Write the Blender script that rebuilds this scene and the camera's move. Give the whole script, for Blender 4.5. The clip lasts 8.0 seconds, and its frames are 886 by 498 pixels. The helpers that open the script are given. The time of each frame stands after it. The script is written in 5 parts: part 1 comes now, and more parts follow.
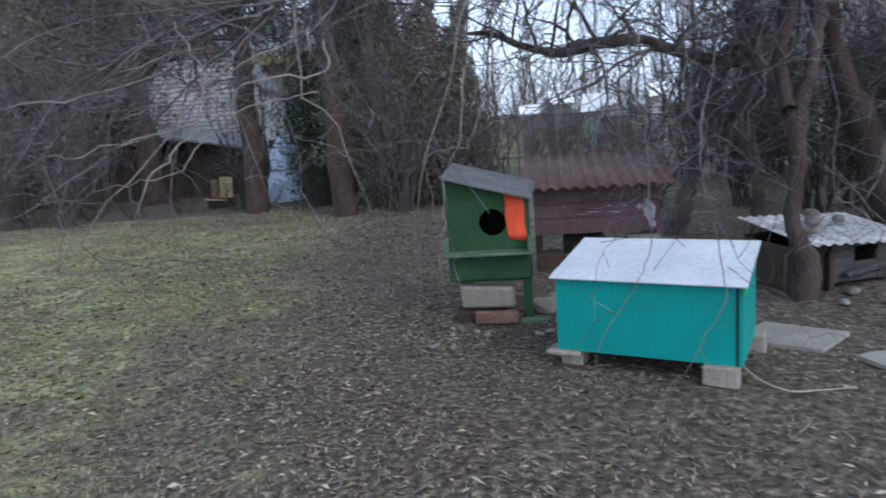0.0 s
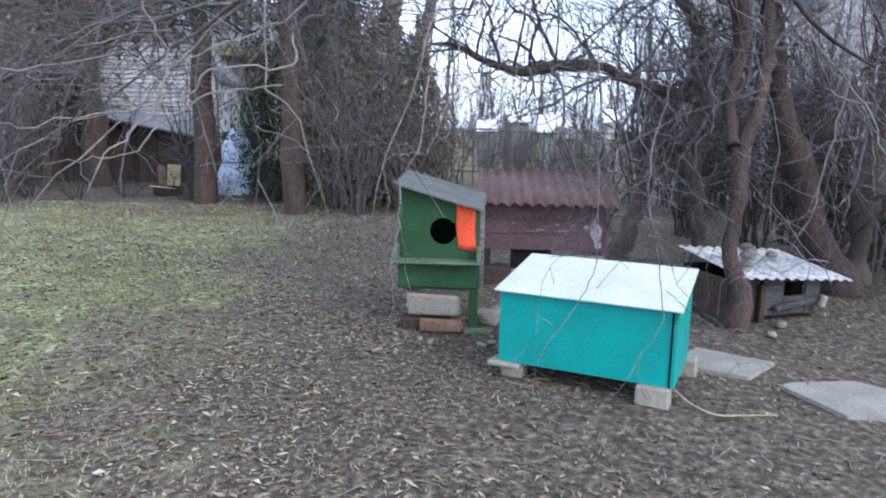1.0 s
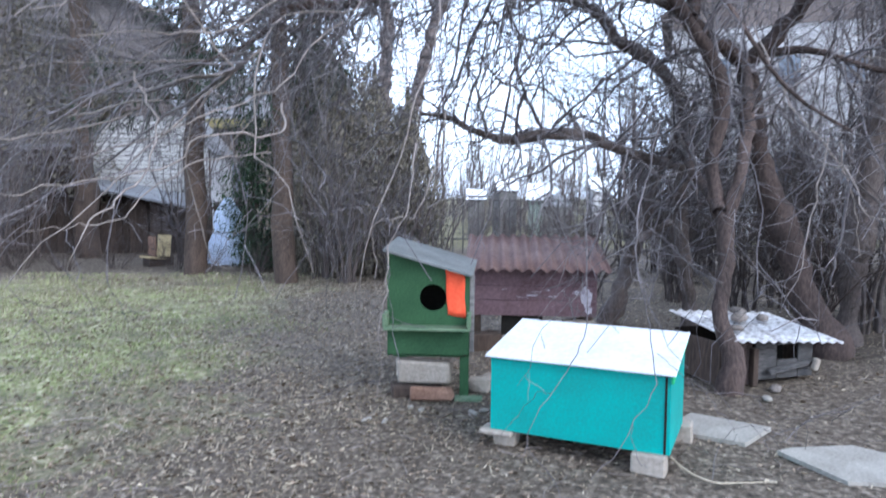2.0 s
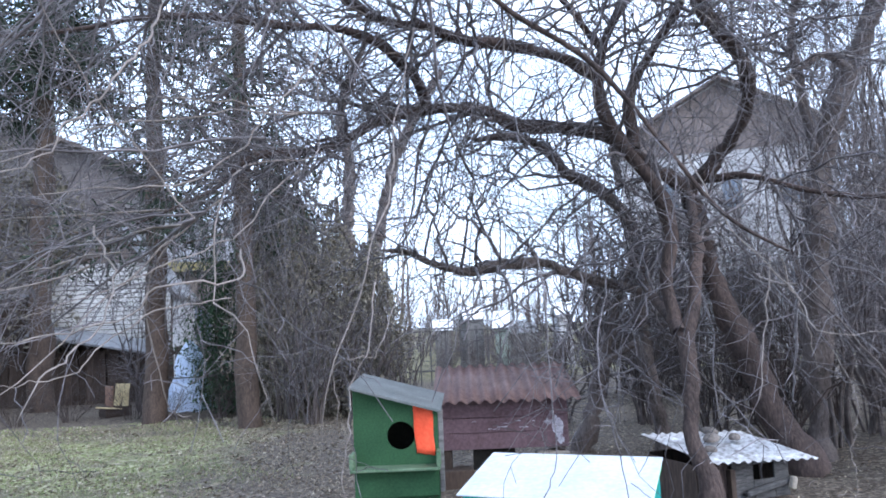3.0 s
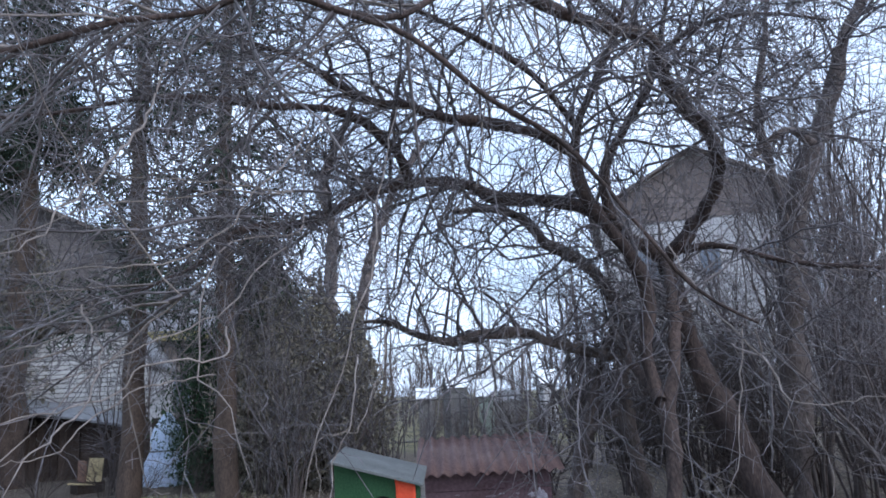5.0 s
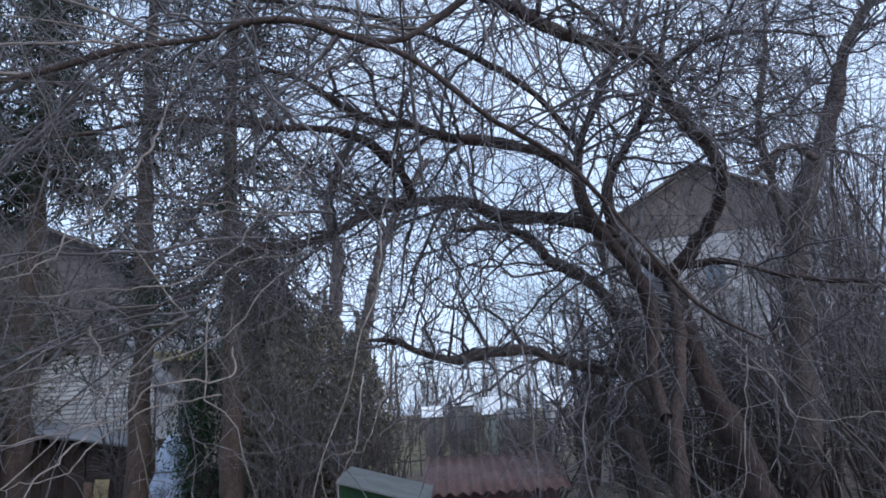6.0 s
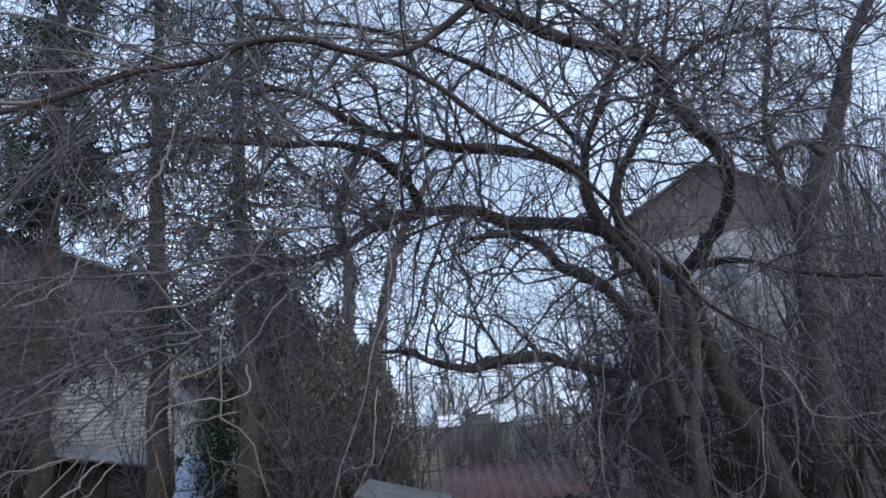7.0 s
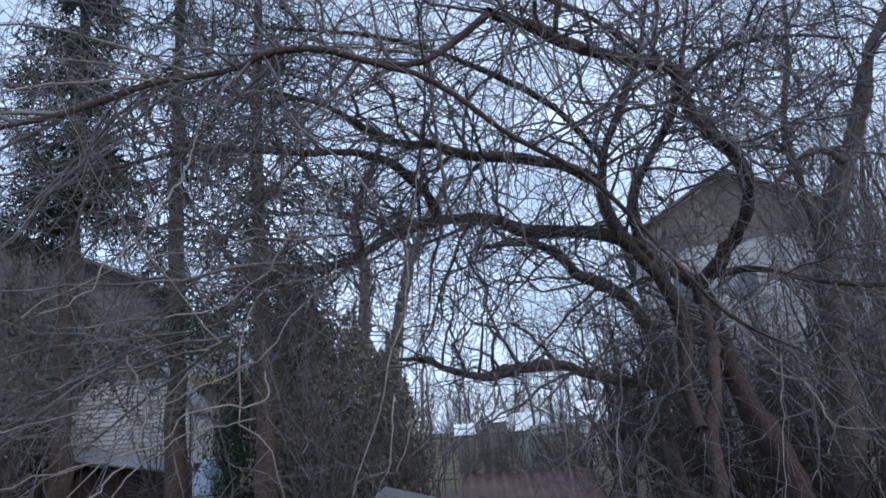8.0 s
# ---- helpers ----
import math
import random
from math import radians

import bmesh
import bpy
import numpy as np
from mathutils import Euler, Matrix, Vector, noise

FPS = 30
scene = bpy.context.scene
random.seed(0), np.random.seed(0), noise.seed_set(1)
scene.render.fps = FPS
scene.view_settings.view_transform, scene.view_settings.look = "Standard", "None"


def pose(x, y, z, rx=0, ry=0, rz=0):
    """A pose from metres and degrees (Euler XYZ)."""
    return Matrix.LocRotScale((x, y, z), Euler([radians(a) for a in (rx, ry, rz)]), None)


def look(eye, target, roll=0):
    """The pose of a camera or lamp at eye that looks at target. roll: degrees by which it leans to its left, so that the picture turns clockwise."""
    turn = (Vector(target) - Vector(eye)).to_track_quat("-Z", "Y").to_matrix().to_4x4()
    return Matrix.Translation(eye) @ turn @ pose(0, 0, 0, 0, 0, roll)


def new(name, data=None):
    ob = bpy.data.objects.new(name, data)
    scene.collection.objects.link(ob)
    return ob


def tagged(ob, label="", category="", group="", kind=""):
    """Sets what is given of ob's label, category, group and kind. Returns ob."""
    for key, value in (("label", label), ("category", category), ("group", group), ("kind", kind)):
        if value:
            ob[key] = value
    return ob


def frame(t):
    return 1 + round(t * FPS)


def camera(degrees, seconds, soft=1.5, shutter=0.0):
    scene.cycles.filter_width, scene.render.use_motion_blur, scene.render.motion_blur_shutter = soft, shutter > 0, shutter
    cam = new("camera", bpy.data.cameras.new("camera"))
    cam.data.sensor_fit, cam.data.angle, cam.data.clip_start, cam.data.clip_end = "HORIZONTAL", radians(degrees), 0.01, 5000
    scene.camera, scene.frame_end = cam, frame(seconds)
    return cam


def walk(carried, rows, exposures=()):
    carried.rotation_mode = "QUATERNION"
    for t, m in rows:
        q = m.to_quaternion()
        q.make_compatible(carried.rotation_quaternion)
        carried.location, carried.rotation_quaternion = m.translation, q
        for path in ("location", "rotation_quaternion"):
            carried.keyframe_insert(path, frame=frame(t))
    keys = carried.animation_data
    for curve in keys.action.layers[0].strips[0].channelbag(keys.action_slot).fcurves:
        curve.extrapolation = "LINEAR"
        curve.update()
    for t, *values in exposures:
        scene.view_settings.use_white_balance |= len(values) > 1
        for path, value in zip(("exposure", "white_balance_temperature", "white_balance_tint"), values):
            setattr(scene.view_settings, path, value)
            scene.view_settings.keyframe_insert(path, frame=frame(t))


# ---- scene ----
cam = camera(64.9, 8.0, 1.7, 0.5)
# seconds, place, pitch, roll, yaw
PATH = [
    (0.0, -0.000, 0.000, 1.500, -10.60, 4.33, -0.81),
    (0.5, 0.020, -0.025, 1.495, -11.32, 3.34, -5.03),
    (1.0, -0.020, -0.039, 1.488, -9.93, -0.88, -4.29),
    (1.2, -0.032, -0.044, 1.483, -8.78, -1.25, -3.73),
    (2.3, 0.009, -0.030, 1.470, -0.05, 0.75, -6.14),
    (2.5, 0.017, -0.041, 1.475, 3.70, 2.02, -6.57),
    (3.0, 0.019, -0.070, 1.490, 6.37, 2.48, -7.73),
    (3.5, 0.022, -0.108, 1.502, 8.14, 2.76, -8.56),
    (4.0, 0.022, -0.133, 1.507, 9.53, 2.85, -9.11),
    (4.5, 0.017, -0.150, 1.514, 10.74, 2.88, -9.13),
    (6.0, 0.014, -0.193, 1.517, 13.20, 3.37, -8.58),
    (6.5, 0.022, -0.207, 1.518, 13.71, 4.60, -8.08),
    (7.0, 0.022, -0.209, 1.522, 14.00, 5.22, -7.20),
    (7.5, 0.023, -0.215, 1.524, 14.27, 5.09, -6.39),
    (8.0, 0.015, -0.219, 1.523, 14.73, 4.75, -5.96),
]
walk(cam, [(t, pose(x, y, z, 90 + p, r, w)) for t, x, y, z, p, r, w in PATH],
     [(0.0, 0.72, 6000, 10), (1.0, 1.46, 6000, 10), (2.5, 1.78, 5800, 10), (3.5, 1.54, 5800, 10), (4.5, 1.24, 5800, 10), (6.0, 0.56, 5800, 10), (8.0, 0.46, 5800, 10)])

# ---- sky and light ----
world = bpy.data.worlds.new("overcast_sky")
scene.world = world
world.use_nodes = True
wn, wl = world.node_tree.nodes, world.node_tree.links
wn.clear()
w_out = wn.new("ShaderNodeOutputWorld")
w_bg = wn.new("ShaderNodeBackground")
w_sky = wn.new("ShaderNodeTexSky")
w_sky.sky_type = "NISHITA"
w_sky.sun_disc = False
w_sky.sun_elevation = radians(24)
w_sky.sun_rotation = radians(145)
w_sky.air_density = 1.0
w_sky.dust_density = 2.0
w_co = wn.new("ShaderNodeTexCoord")
w_map = wn.new("ShaderNodeMapping")
w_map.inputs["Scale"].default_value = (1, 1, 2.6)
w_noise = wn.new("ShaderNodeTexNoise")
w_noise.inputs["Scale"].default_value = 3.2
w_noise.inputs["Detail"].default_value = 6
w_ramp = wn.new("ShaderNodeValToRGB")
w_ramp.color_ramp.elements[0].position, w_ramp.color_ramp.elements[0].color = 0.36, (0.5, 0.5, 0.5, 1)
w_ramp.color_ramp.elements[1].position, w_ramp.color_ramp.elements[1].color = 0.6, (0.95, 0.95, 0.95, 1)
w_mix = wn.new("ShaderNodeMixRGB")
w_mix.inputs[2].default_value = (7.0, 8.2, 10.2, 1)
w_bg.inputs["Strength"].default_value = 0.1
wl.new(w_co.outputs["Generated"], w_map.inputs["Vector"])
wl.new(w_map.outputs[0], w_noise.inputs["Vector"])
wl.new(w_noise.outputs["Fac"], w_ramp.inputs[0])
wl.new(w_ramp.outputs[0], w_mix.inputs[0])
wl.new(w_sky.outputs[0], w_mix.inputs[1])
wl.new(w_mix.outputs[0], w_bg.inputs["Color"])
wl.new(w_bg.outputs[0], w_out.inputs["Surface"])

sun = new("sun", bpy.data.lights.new("sun", "SUN"))
sun.data.energy, sun.data.angle, sun.data.color = 0.6, radians(25), (1.0, 0.96, 0.9)
sun.matrix_world = look((10, -14, 14), (0, 0, 0))


# ---- materials ----
def surface(name, dark, light, size=3.0, fine=40.0, rough=0.85, bump=0.25, metal=0.0, third=None, lo=0.35, hi=0.65, stretch=(1, 1, 1), island=0.0, spec=0.3, objrand=0.0):
    """A weathered surface: two colours mixed by coarse and fine noise, a third in spots, relief from the fine noise."""
    m = bpy.data.materials.new(name)
    m.use_nodes = True
    n, k = m.node_tree.nodes, m.node_tree.links
    b = n["Principled BSDF"]
    co, mp = n.new("ShaderNodeTexCoord"), n.new("ShaderNodeMapping")
    mp.inputs["Scale"].default_value = stretch
    k.new(co.outputs["Object"], mp.inputs["Vector"])
    big, small = n.new("ShaderNodeTexNoise"), n.new("ShaderNodeTexNoise")
    for node, sc in ((big, size), (small, fine)):
        node.inputs["Scale"].default_value, node.inputs["Detail"].default_value = sc, 5
        k.new(mp.outputs[0], node.inputs["Vector"])
    both = n.new("ShaderNodeMath")
    both.operation = "MULTIPLY_ADD"
    k.new(small.outputs["Fac"], both.inputs[0])
    both.inputs[1].default_value = 0.5
    half = n.new("ShaderNodeMath")
    half.operation = "MULTIPLY"
    half.inputs[1].default_value = 0.5
    k.new(big.outputs["Fac"], half.inputs[0])
    k.new(half.outputs[0], both.inputs[2])
    ramp = n.new("ShaderNodeValToRGB")
    e = ramp.color_ramp.elements
    e[0].position, e[0].color, e[1].position, e[1].color = lo, (*dark, 1), hi, (*light, 1)
    if third:
        x = e.new(min(hi + 0.06, 0.98))
        x.color = (*third, 1)
    k.new(both.outputs[0], ramp.inputs[0])
    colour = ramp.outputs[0]
    if island or objrand:
        if island:
            src = n.new("ShaderNodeNewGeometry").outputs["Random Per Island"]
        else:
            src = n.new("ShaderNodeObjectInfo").outputs["Random"]
        hsv, mr = n.new("ShaderNodeHueSaturation"), n.new("ShaderNodeMapRange")
        amount = island or objrand
        mr.inputs["To Min"].default_value, mr.inputs["To Max"].default_value = 1 - amount, 1 + amount
        k.new(src, mr.inputs["Value"])
        k.new(mr.outputs[0], hsv.inputs["Value"])
        k.new(colour, hsv.inputs["Color"])
        colour = hsv.outputs[0]
    k.new(colour, b.inputs["Base Color"])
    b.inputs["Roughness"].default_value, b.inputs["Metallic"].default_value = rough, metal
    b.inputs["Specular IOR Level"].default_value = spec
    if bump:
        bp = n.new("ShaderNodeBump")
        bp.inputs["Strength"].default_value, bp.inputs["Distance"].default_value = bump, 0.02
        k.new(small.outputs["Fac"], bp.inputs["Height"])
        k.new(bp.outputs[0], b.inputs["Normal"])
    return m


M_BARK = surface("bark_grey", (0.046, 0.037, 0.035), (0.17, 0.138, 0.128), 6, 60, bump=0.7, stretch=(1, 1, 0.35))
M_RED = surface("bark_reddish", (0.026, 0.019, 0.018), (0.105, 0.075, 0.067), 5, 50, bump=0.8, stretch=(1, 1, 0.35))
M_TWIG = surface("twig", (0.05, 0.044, 0.047), (0.2, 0.178, 0.187), 3, 25, 0.6, bump=0.0, island=0.55)
M_PALE = surface("pale_twig", (0.12, 0.1, 0.092), (0.3, 0.255, 0.23), 4, 30, 0.6, bump=0.0, island=0.35)
M_WOODS = surface("distant_bark", (0.075, 0.06, 0.058), (0.19, 0.158, 0.15), 1, 8, bump=0.0, island=0.3)
M_FAR = surface("far_bark", (0.06, 0.049, 0.047), (0.165, 0.138, 0.13), 1, 8, bump=0.0, island=0.3)
M_THICKET = surface("thicket_twig", (0.075, 0.064, 0.066), (0.24, 0.208, 0.21), 3, 25, bump=0.0, island=0.4)
M_BRUSH = surface("brush_twig", (0.032, 0.025, 0.024), (0.1, 0.08, 0.074), 2, 16, bump=0.0, island=0.35)
M_SPRUCE_BARK = surface("spruce_bark", (0.032, 0.023, 0.019), (0.11, 0.078, 0.062), 5, 45, bump=0.7, stretch=(1, 1, 0.4))
M_NEEDLE = surface("spruce_needles", (0.016, 0.026, 0.02), (0.05, 0.07, 0.045), 2, 12, bump=0.0, island=0.4)
M_THUJA = surface("thuja_leaf", (0.1, 0.088, 0.068), (0.24, 0.21, 0.165), 2, 12, bump=0.0, island=0.4)
M_IVY = surface("evergreen_leaf", (0.015, 0.035, 0.02), (0.05, 0.085, 0.04), 2, 12, bump=0.0, island=0.4)
M_TEAL = surface("teal_paint", (0.01, 0.235, 0.215), (0.005, 0.345, 0.315), 3.5, 60, 0.6, 0.08, third=(0.05, 0.29, 0.25))
M_LIME = surface("bright_green_paint", (0.02, 0.34, 0.13), (0.05, 0.46, 0.2), 4, 60, 0.55, 0.06)
M_LID = surface("pale_sheet_lid", (0.52, 0.55, 0.6), (0.74, 0.77, 0.82), 2.5, 30, 0.6, 0.12)
M_GREEN = surface("dark_green_paint", (0.016, 0.055, 0.022), (0.036, 0.1, 0.042), 4, 70, 0.7, 0.15, third=(0.06, 0.14, 0.07))
M_LEDGE = surface("worn_green_paint", (0.06, 0.12, 0.065), (0.17, 0.23, 0.15), 6, 60, 0.7, 0.2)
M_FELT = surface("grey_roofing_felt", (0.12, 0.13, 0.13), (0.22, 0.23, 0.23), 5, 90, 0.9, 0.3)
M_ORANGE = surface("orange_cloth", (0.74, 0.075, 0.03), (0.88, 0.125, 0.055), 6, 50, 0.8, 0.15)
# near-black for panels and strips that stand in for shade in openings
M_BLACK = surface("painted_shade_black", (0.008, 0.007, 0.006), (0.02, 0.018, 0.015), 4, 30, 0.95, 0.0)
M_RUST = surface("corrugated_brown", (0.105, 0.062, 0.058), (0.21, 0.14, 0.13), 3, 40, 0.8, 0.25, third=(0.28, 0.2, 0.185))
M_MAROON = surface("maroon_paint", (0.075, 0.042, 0.05), (0.165, 0.105, 0.12), 2.5, 45, 0.7, 0.2)
M_CHIP = surface("bared_pale_wood", (0.16, 0.14, 0.17), (0.5, 0.48, 0.54), 20, 90, 0.8, 0.2)
M_ZINC = surface("weathered_metal_sheet", (0.16, 0.145, 0.14), (0.62, 0.63, 0.66), 7, 26, 0.6, 0.2, third=(0.74, 0.75, 0.78))
M_OLDWOOD = surface("old_grey_wood", (0.09, 0.085, 0.085), (0.24, 0.23, 0.225), 4, 50, 0.9, 0.4, stretch=(0.2, 1, 1))
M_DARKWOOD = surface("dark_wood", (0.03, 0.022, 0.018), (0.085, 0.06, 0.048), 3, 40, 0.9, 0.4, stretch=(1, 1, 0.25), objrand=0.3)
M_BLOCK = surface("concrete_block", (0.24, 0.208, 0.176), (0.38, 0.335, 0.29), 5, 45, 0.95, 0.3)
M_SLAB = surface("pale_slab", (0.2, 0.185, 0.165), (0.36, 0.335, 0.3), 4, 60, 0.9, 0.25)
M_SHEDWOOD = surface("blackened_wood", (0.03, 0.03, 0.032), (0.12, 0.115, 0.115), 5, 60, 0.9, 0.5, stretch=(0.25, 1, 1))
M_BRICK = surface("red_brick", (0.16, 0.09, 0.065), (0.3, 0.18, 0.13), 10, 60, 0.95, 0.4)
M_STONE = surface("stone", (0.1, 0.085, 0.078), (0.24, 0.21, 0.19), 8, 50, 0.9, 0.4)
M_SIDING = surface("pale_siding", (0.42, 0.4, 0.385), (0.58, 0.56, 0.54), 2, 20, 0.7, 0.1, objrand=0.22)
M_GREYWALL = surface("grey_wall", (0.34, 0.335, 0.345), (0.56, 0.55, 0.56), 0.8, 6, 0.9, 0.1)
M_PINKWALL = surface("plaster_wall", (0.15, 0.125, 0.112), (0.25, 0.215, 0.195), 0.7, 10, 0.9, 0.1)
M_HOUSE = surface("dark_boarding", (0.075, 0.066, 0.067), (0.21, 0.185, 0.18), 1.5, 14, 0.9, 0.2, stretch=(1, 1, 6))
M_YELLOW = surface("yellow_board", (0.22, 0.19, 0.085), (0.32, 0.28, 0.13), 1, 12, 0.8, 0.1)
M_ROOF = surface("brown_roofing", (0.12, 0.098, 0.092), (0.23, 0.19, 0.178), 1, 12, 0.9, 0.2)
M_GREYROOF = surface("grey_roofing", (0.16, 0.16, 0.17), (0.28, 0.28, 0.29), 1, 12, 0.8, 0.2)
M_TARP = surface("bluish_plastic_sheet", (0.42, 0.5, 0.66), (0.66, 0.73, 0.86), 2, 18, 0.45, 0.2)
M_CRATE = surface("pale_board", (0.45, 0.36, 0.2), (0.66, 0.55, 0.34), 4, 40, 0.85, 0.2)
M_WHITEROOF = surface("pale_metal_roof", (0.78, 0.79, 0.81), (0.88, 0.89, 0.91), 1.5, 15, 0.6, 0.05)
M_PALEGREEN = surface("pale_green_board", (0.2, 0.25, 0.22), (0.32, 0.37, 0.33), 2, 20, 0.8, 0.1)
M_WIRE = surface("fence_metal", (0.05, 0.05, 0.05), (0.13, 0.12, 0.12), 6, 40, 0.7, 0.1)
M_LEAF = surface("dead_leaf", (0.115, 0.086, 0.064), (0.31, 0.245, 0.185), 5, 30, 0.9, 0.0, island=0.5)
M_GRASS = surface("grass_blade", (0.12, 0.155, 0.058), (0.34, 0.35, 0.175), 1.2, 14, 0.8, 0.0, island=0.4)
M_STRAW = surface("straw", (0.26, 0.215, 0.155), (0.46, 0.4, 0.31), 4, 30, 0.9, 0.0, island=0.4)
M_GLASS = surface("window_pane", (0.1, 0.12, 0.16), (0.2, 0.23, 0.28), 2, 10, 0.15, 0.0, spec=0.5)


def ground_material():
    """Lawn to the west, bare earth with leaf litter elsewhere, the border broken up by noise."""
    m = bpy.data.materials.new("lawn_and_earth")
    m.use_nodes = True
    n, k = m.node_tree.nodes, m.node_tree.links
    b = n["Principled BSDF"]
    co = n.new("ShaderNodeTexCoord")

    def noise_of(scale, detail=5):
        q = n.new("ShaderNodeTexNoise")
        q.inputs["Scale"].default_value, q.inputs["Detail"].default_value = scale, detail
        k.new(co.outputs["Object"], q.inputs["Vector"])
        return q.outputs["Fac"]

    def ramp_of(src, *stops):
        r = n.new("ShaderNodeValToRGB")
        e = r.color_ramp.elements
        while len(e) < len(stops):
            e.new(0.5)
        for i, (p, c) in enumerate(stops):
            e[i].position, e[i].color = p, (*c, 1)
        k.new(src, r.inputs[0])
        return r.outputs[0]

    def maths(op, a, c):
        q = n.new("ShaderNodeMath")
        q.operation = op
        for i, v in enumerate((a, c)):
            if isinstance(v, (int, float)):
                q.inputs[i].default_value = v
            else:
                k.new(v, q.inputs[i])
        return q.outputs[0]

    sep = n.new("ShaderNodeSeparateXYZ")
    k.new(co.outputs["Object"], sep.inputs[0])
    earth = ramp_of(noise_of(24, 6), (0.32, (0.055, 0.044, 0.036)), (0.5, (0.115, 0.093, 0.074)), (0.62, (0.19, 0.156, 0.126)), (0.74, (0.32, 0.275, 0.23)))
    grass = ramp_of(noise_of(16, 6), (0.3, (0.085, 0.11, 0.036)), (0.43, (0.175, 0.2, 0.075)), (0.54, (0.3, 0.295, 0.15)), (0.66, (0.48, 0.44, 0.31)))
    # the lawn's east edge near x = -1.5, its north edge near y = 12.5
    wob = maths("MULTIPLY", maths("SUBTRACT", noise_of(0.7, 4), 0.5), 3.6)
    wob2 = maths("MULTIPLY", maths("SUBTRACT", noise_of(5, 4), 0.5), 2.4)
    edge = maths("ADD", maths("ADD", sep.outputs[0], 1.75), maths("ADD", wob, wob2))
    mask = maths("MULTIPLY_ADD", edge, -0.7)
    north = maths("MULTIPLY", maths("SUBTRACT", maths("ADD", 12.6, wob), sep.outputs[1]), 0.6)
    both = maths("MINIMUM", mask, north)
    clampn = n.new("ShaderNodeClamp")
    k.new(both, clampn.inputs[0])
    patch = maths("MULTIPLY", clampn.outputs[0], ramp_of(noise_of(2.2, 5), (0.38, (0.25, 0.25, 0.25)), (0.56, (1, 1, 1))))
    dry = ramp_of(noise_of(3, 6), (0.3, (0.085, 0.075, 0.043)), (0.5, (0.16, 0.143, 0.085)), (0.7, (0.26, 0.23, 0.145)))
    beyond = n.new("ShaderNodeClamp")
    k.new(maths("MULTIPLY", maths("SUBTRACT", sep.outputs[1], maths("ADD", 18.5, wob)), 0.35), beyond.inputs[0])
    soil = n.new("ShaderNodeMixRGB")
    k.new(beyond.outputs[0], soil.inputs[0])
    k.new(earth, soil.inputs[1])
    k.new(dry, soil.inputs[2])
    earth = soil.outputs[0]
    mx = n.new("ShaderNodeMixRGB")
    k.new(patch, mx.inputs[0])
    k.new(earth, mx.inputs[1])
    k.new(grass, mx.inputs[2])
    k.new(mx.outputs[0], b.inputs["Base Color"])
    b.inputs["Roughness"].default_value = 0.95
    b.inputs["Specular IOR Level"].default_value = 0.15
    bp = n.new("ShaderNodeBump")
    bp.inputs["Strength"].default_value, bp.inputs["Distance"].default_value = 0.8, 0.05
    k.new(noise_of(30, 6), bp.inputs["Height"])
    k.new(bp.outputs[0], b.inputs["Normal"])
    return m


# ---- mesh helpers ----
def mesh_of(name, verts, faces, material, smooth=False):
    """A mesh from an array of vertices and an array of faces, all with as many corners."""
    me = bpy.data.meshes.new(name)
    verts, faces = np.asarray(verts, dtype=np.float32), np.asarray(faces, dtype=np.int32)
    corners = faces.shape[1]
    me.vertices.add(len(verts))
    me.vertices.foreach_set("co", verts.ravel())
    me.loops.add(faces.size)
    me.loops.foreach_set("vertex_index", faces.ravel())
    me.polygons.add(len(faces))
    me.polygons.foreach_set("loop_start", np.arange(0, faces.size, corners, dtype=np.int32))
    if smooth:
        me.polygons.foreach_set("use_smooth", np.ones(len(faces), dtype=bool))
    me.update(calc_edges=True)
    me.materials.append(material)
    return me


def thing(name, place, label, category, group="", kind="", turn=0.0):
    ob = new(name)
    ob.matrix_world = pose(*place, 0, 0, turn)
    return tagged(ob, label, category, group, kind)


def part(name, shape, material, parent, label="", smooth=False, kind=""):
    """Links a bmesh, or a ready mesh, as one object under a thing or a part."""
    if isinstance(shape, bmesh.types.BMesh):
        me = bpy.data.meshes.new(name)
        bmesh.ops.recalc_face_normals(shape, faces=shape.faces)
        shape.to_mesh(me)
        shape.free()
        me.materials.append(material)
        if smooth:
            me.polygons.foreach_set("use_smooth", np.ones(len(me.polygons), dtype=bool))
    else:
        me = shape
    ob = new(name, me)
    ob.parent = parent
    return tagged(ob, label, "", "", kind)


def block(size, at=(0, 0, 0), bevel=0.006, turn=(0, 0, 0), bm=None, rough=0.0, seed=1):
    """A bevelled box, its base centre at the given place; rough moves its corners about."""
    bm = bm or bmesh.new()
    got = bmesh.ops.create_cube(bm, size=1.0)["verts"]
    bmesh.ops.scale(bm, vec=size, verts=got)
    if rough:
        rnd = random.Random(seed)
        for v in got:
            v.co += Vector([rnd.uniform(-rough, rough) for _ in range(3)])
    if bevel:
        edges = list({e for v in got for e in v.link_edges})
        r = bmesh.ops.bevel(bm, geom=edges, offset=bevel, segments=1, affect="EDGES", profile=0.5)
        got = list({v for fc in r["faces"] for v in fc.verts} | {v for v in got if v.is_valid})
    bmesh.ops.transform(bm, matrix=pose(at[0], at[1], at[2] + size[2] / 2, *turn), verts=got)
    return bm


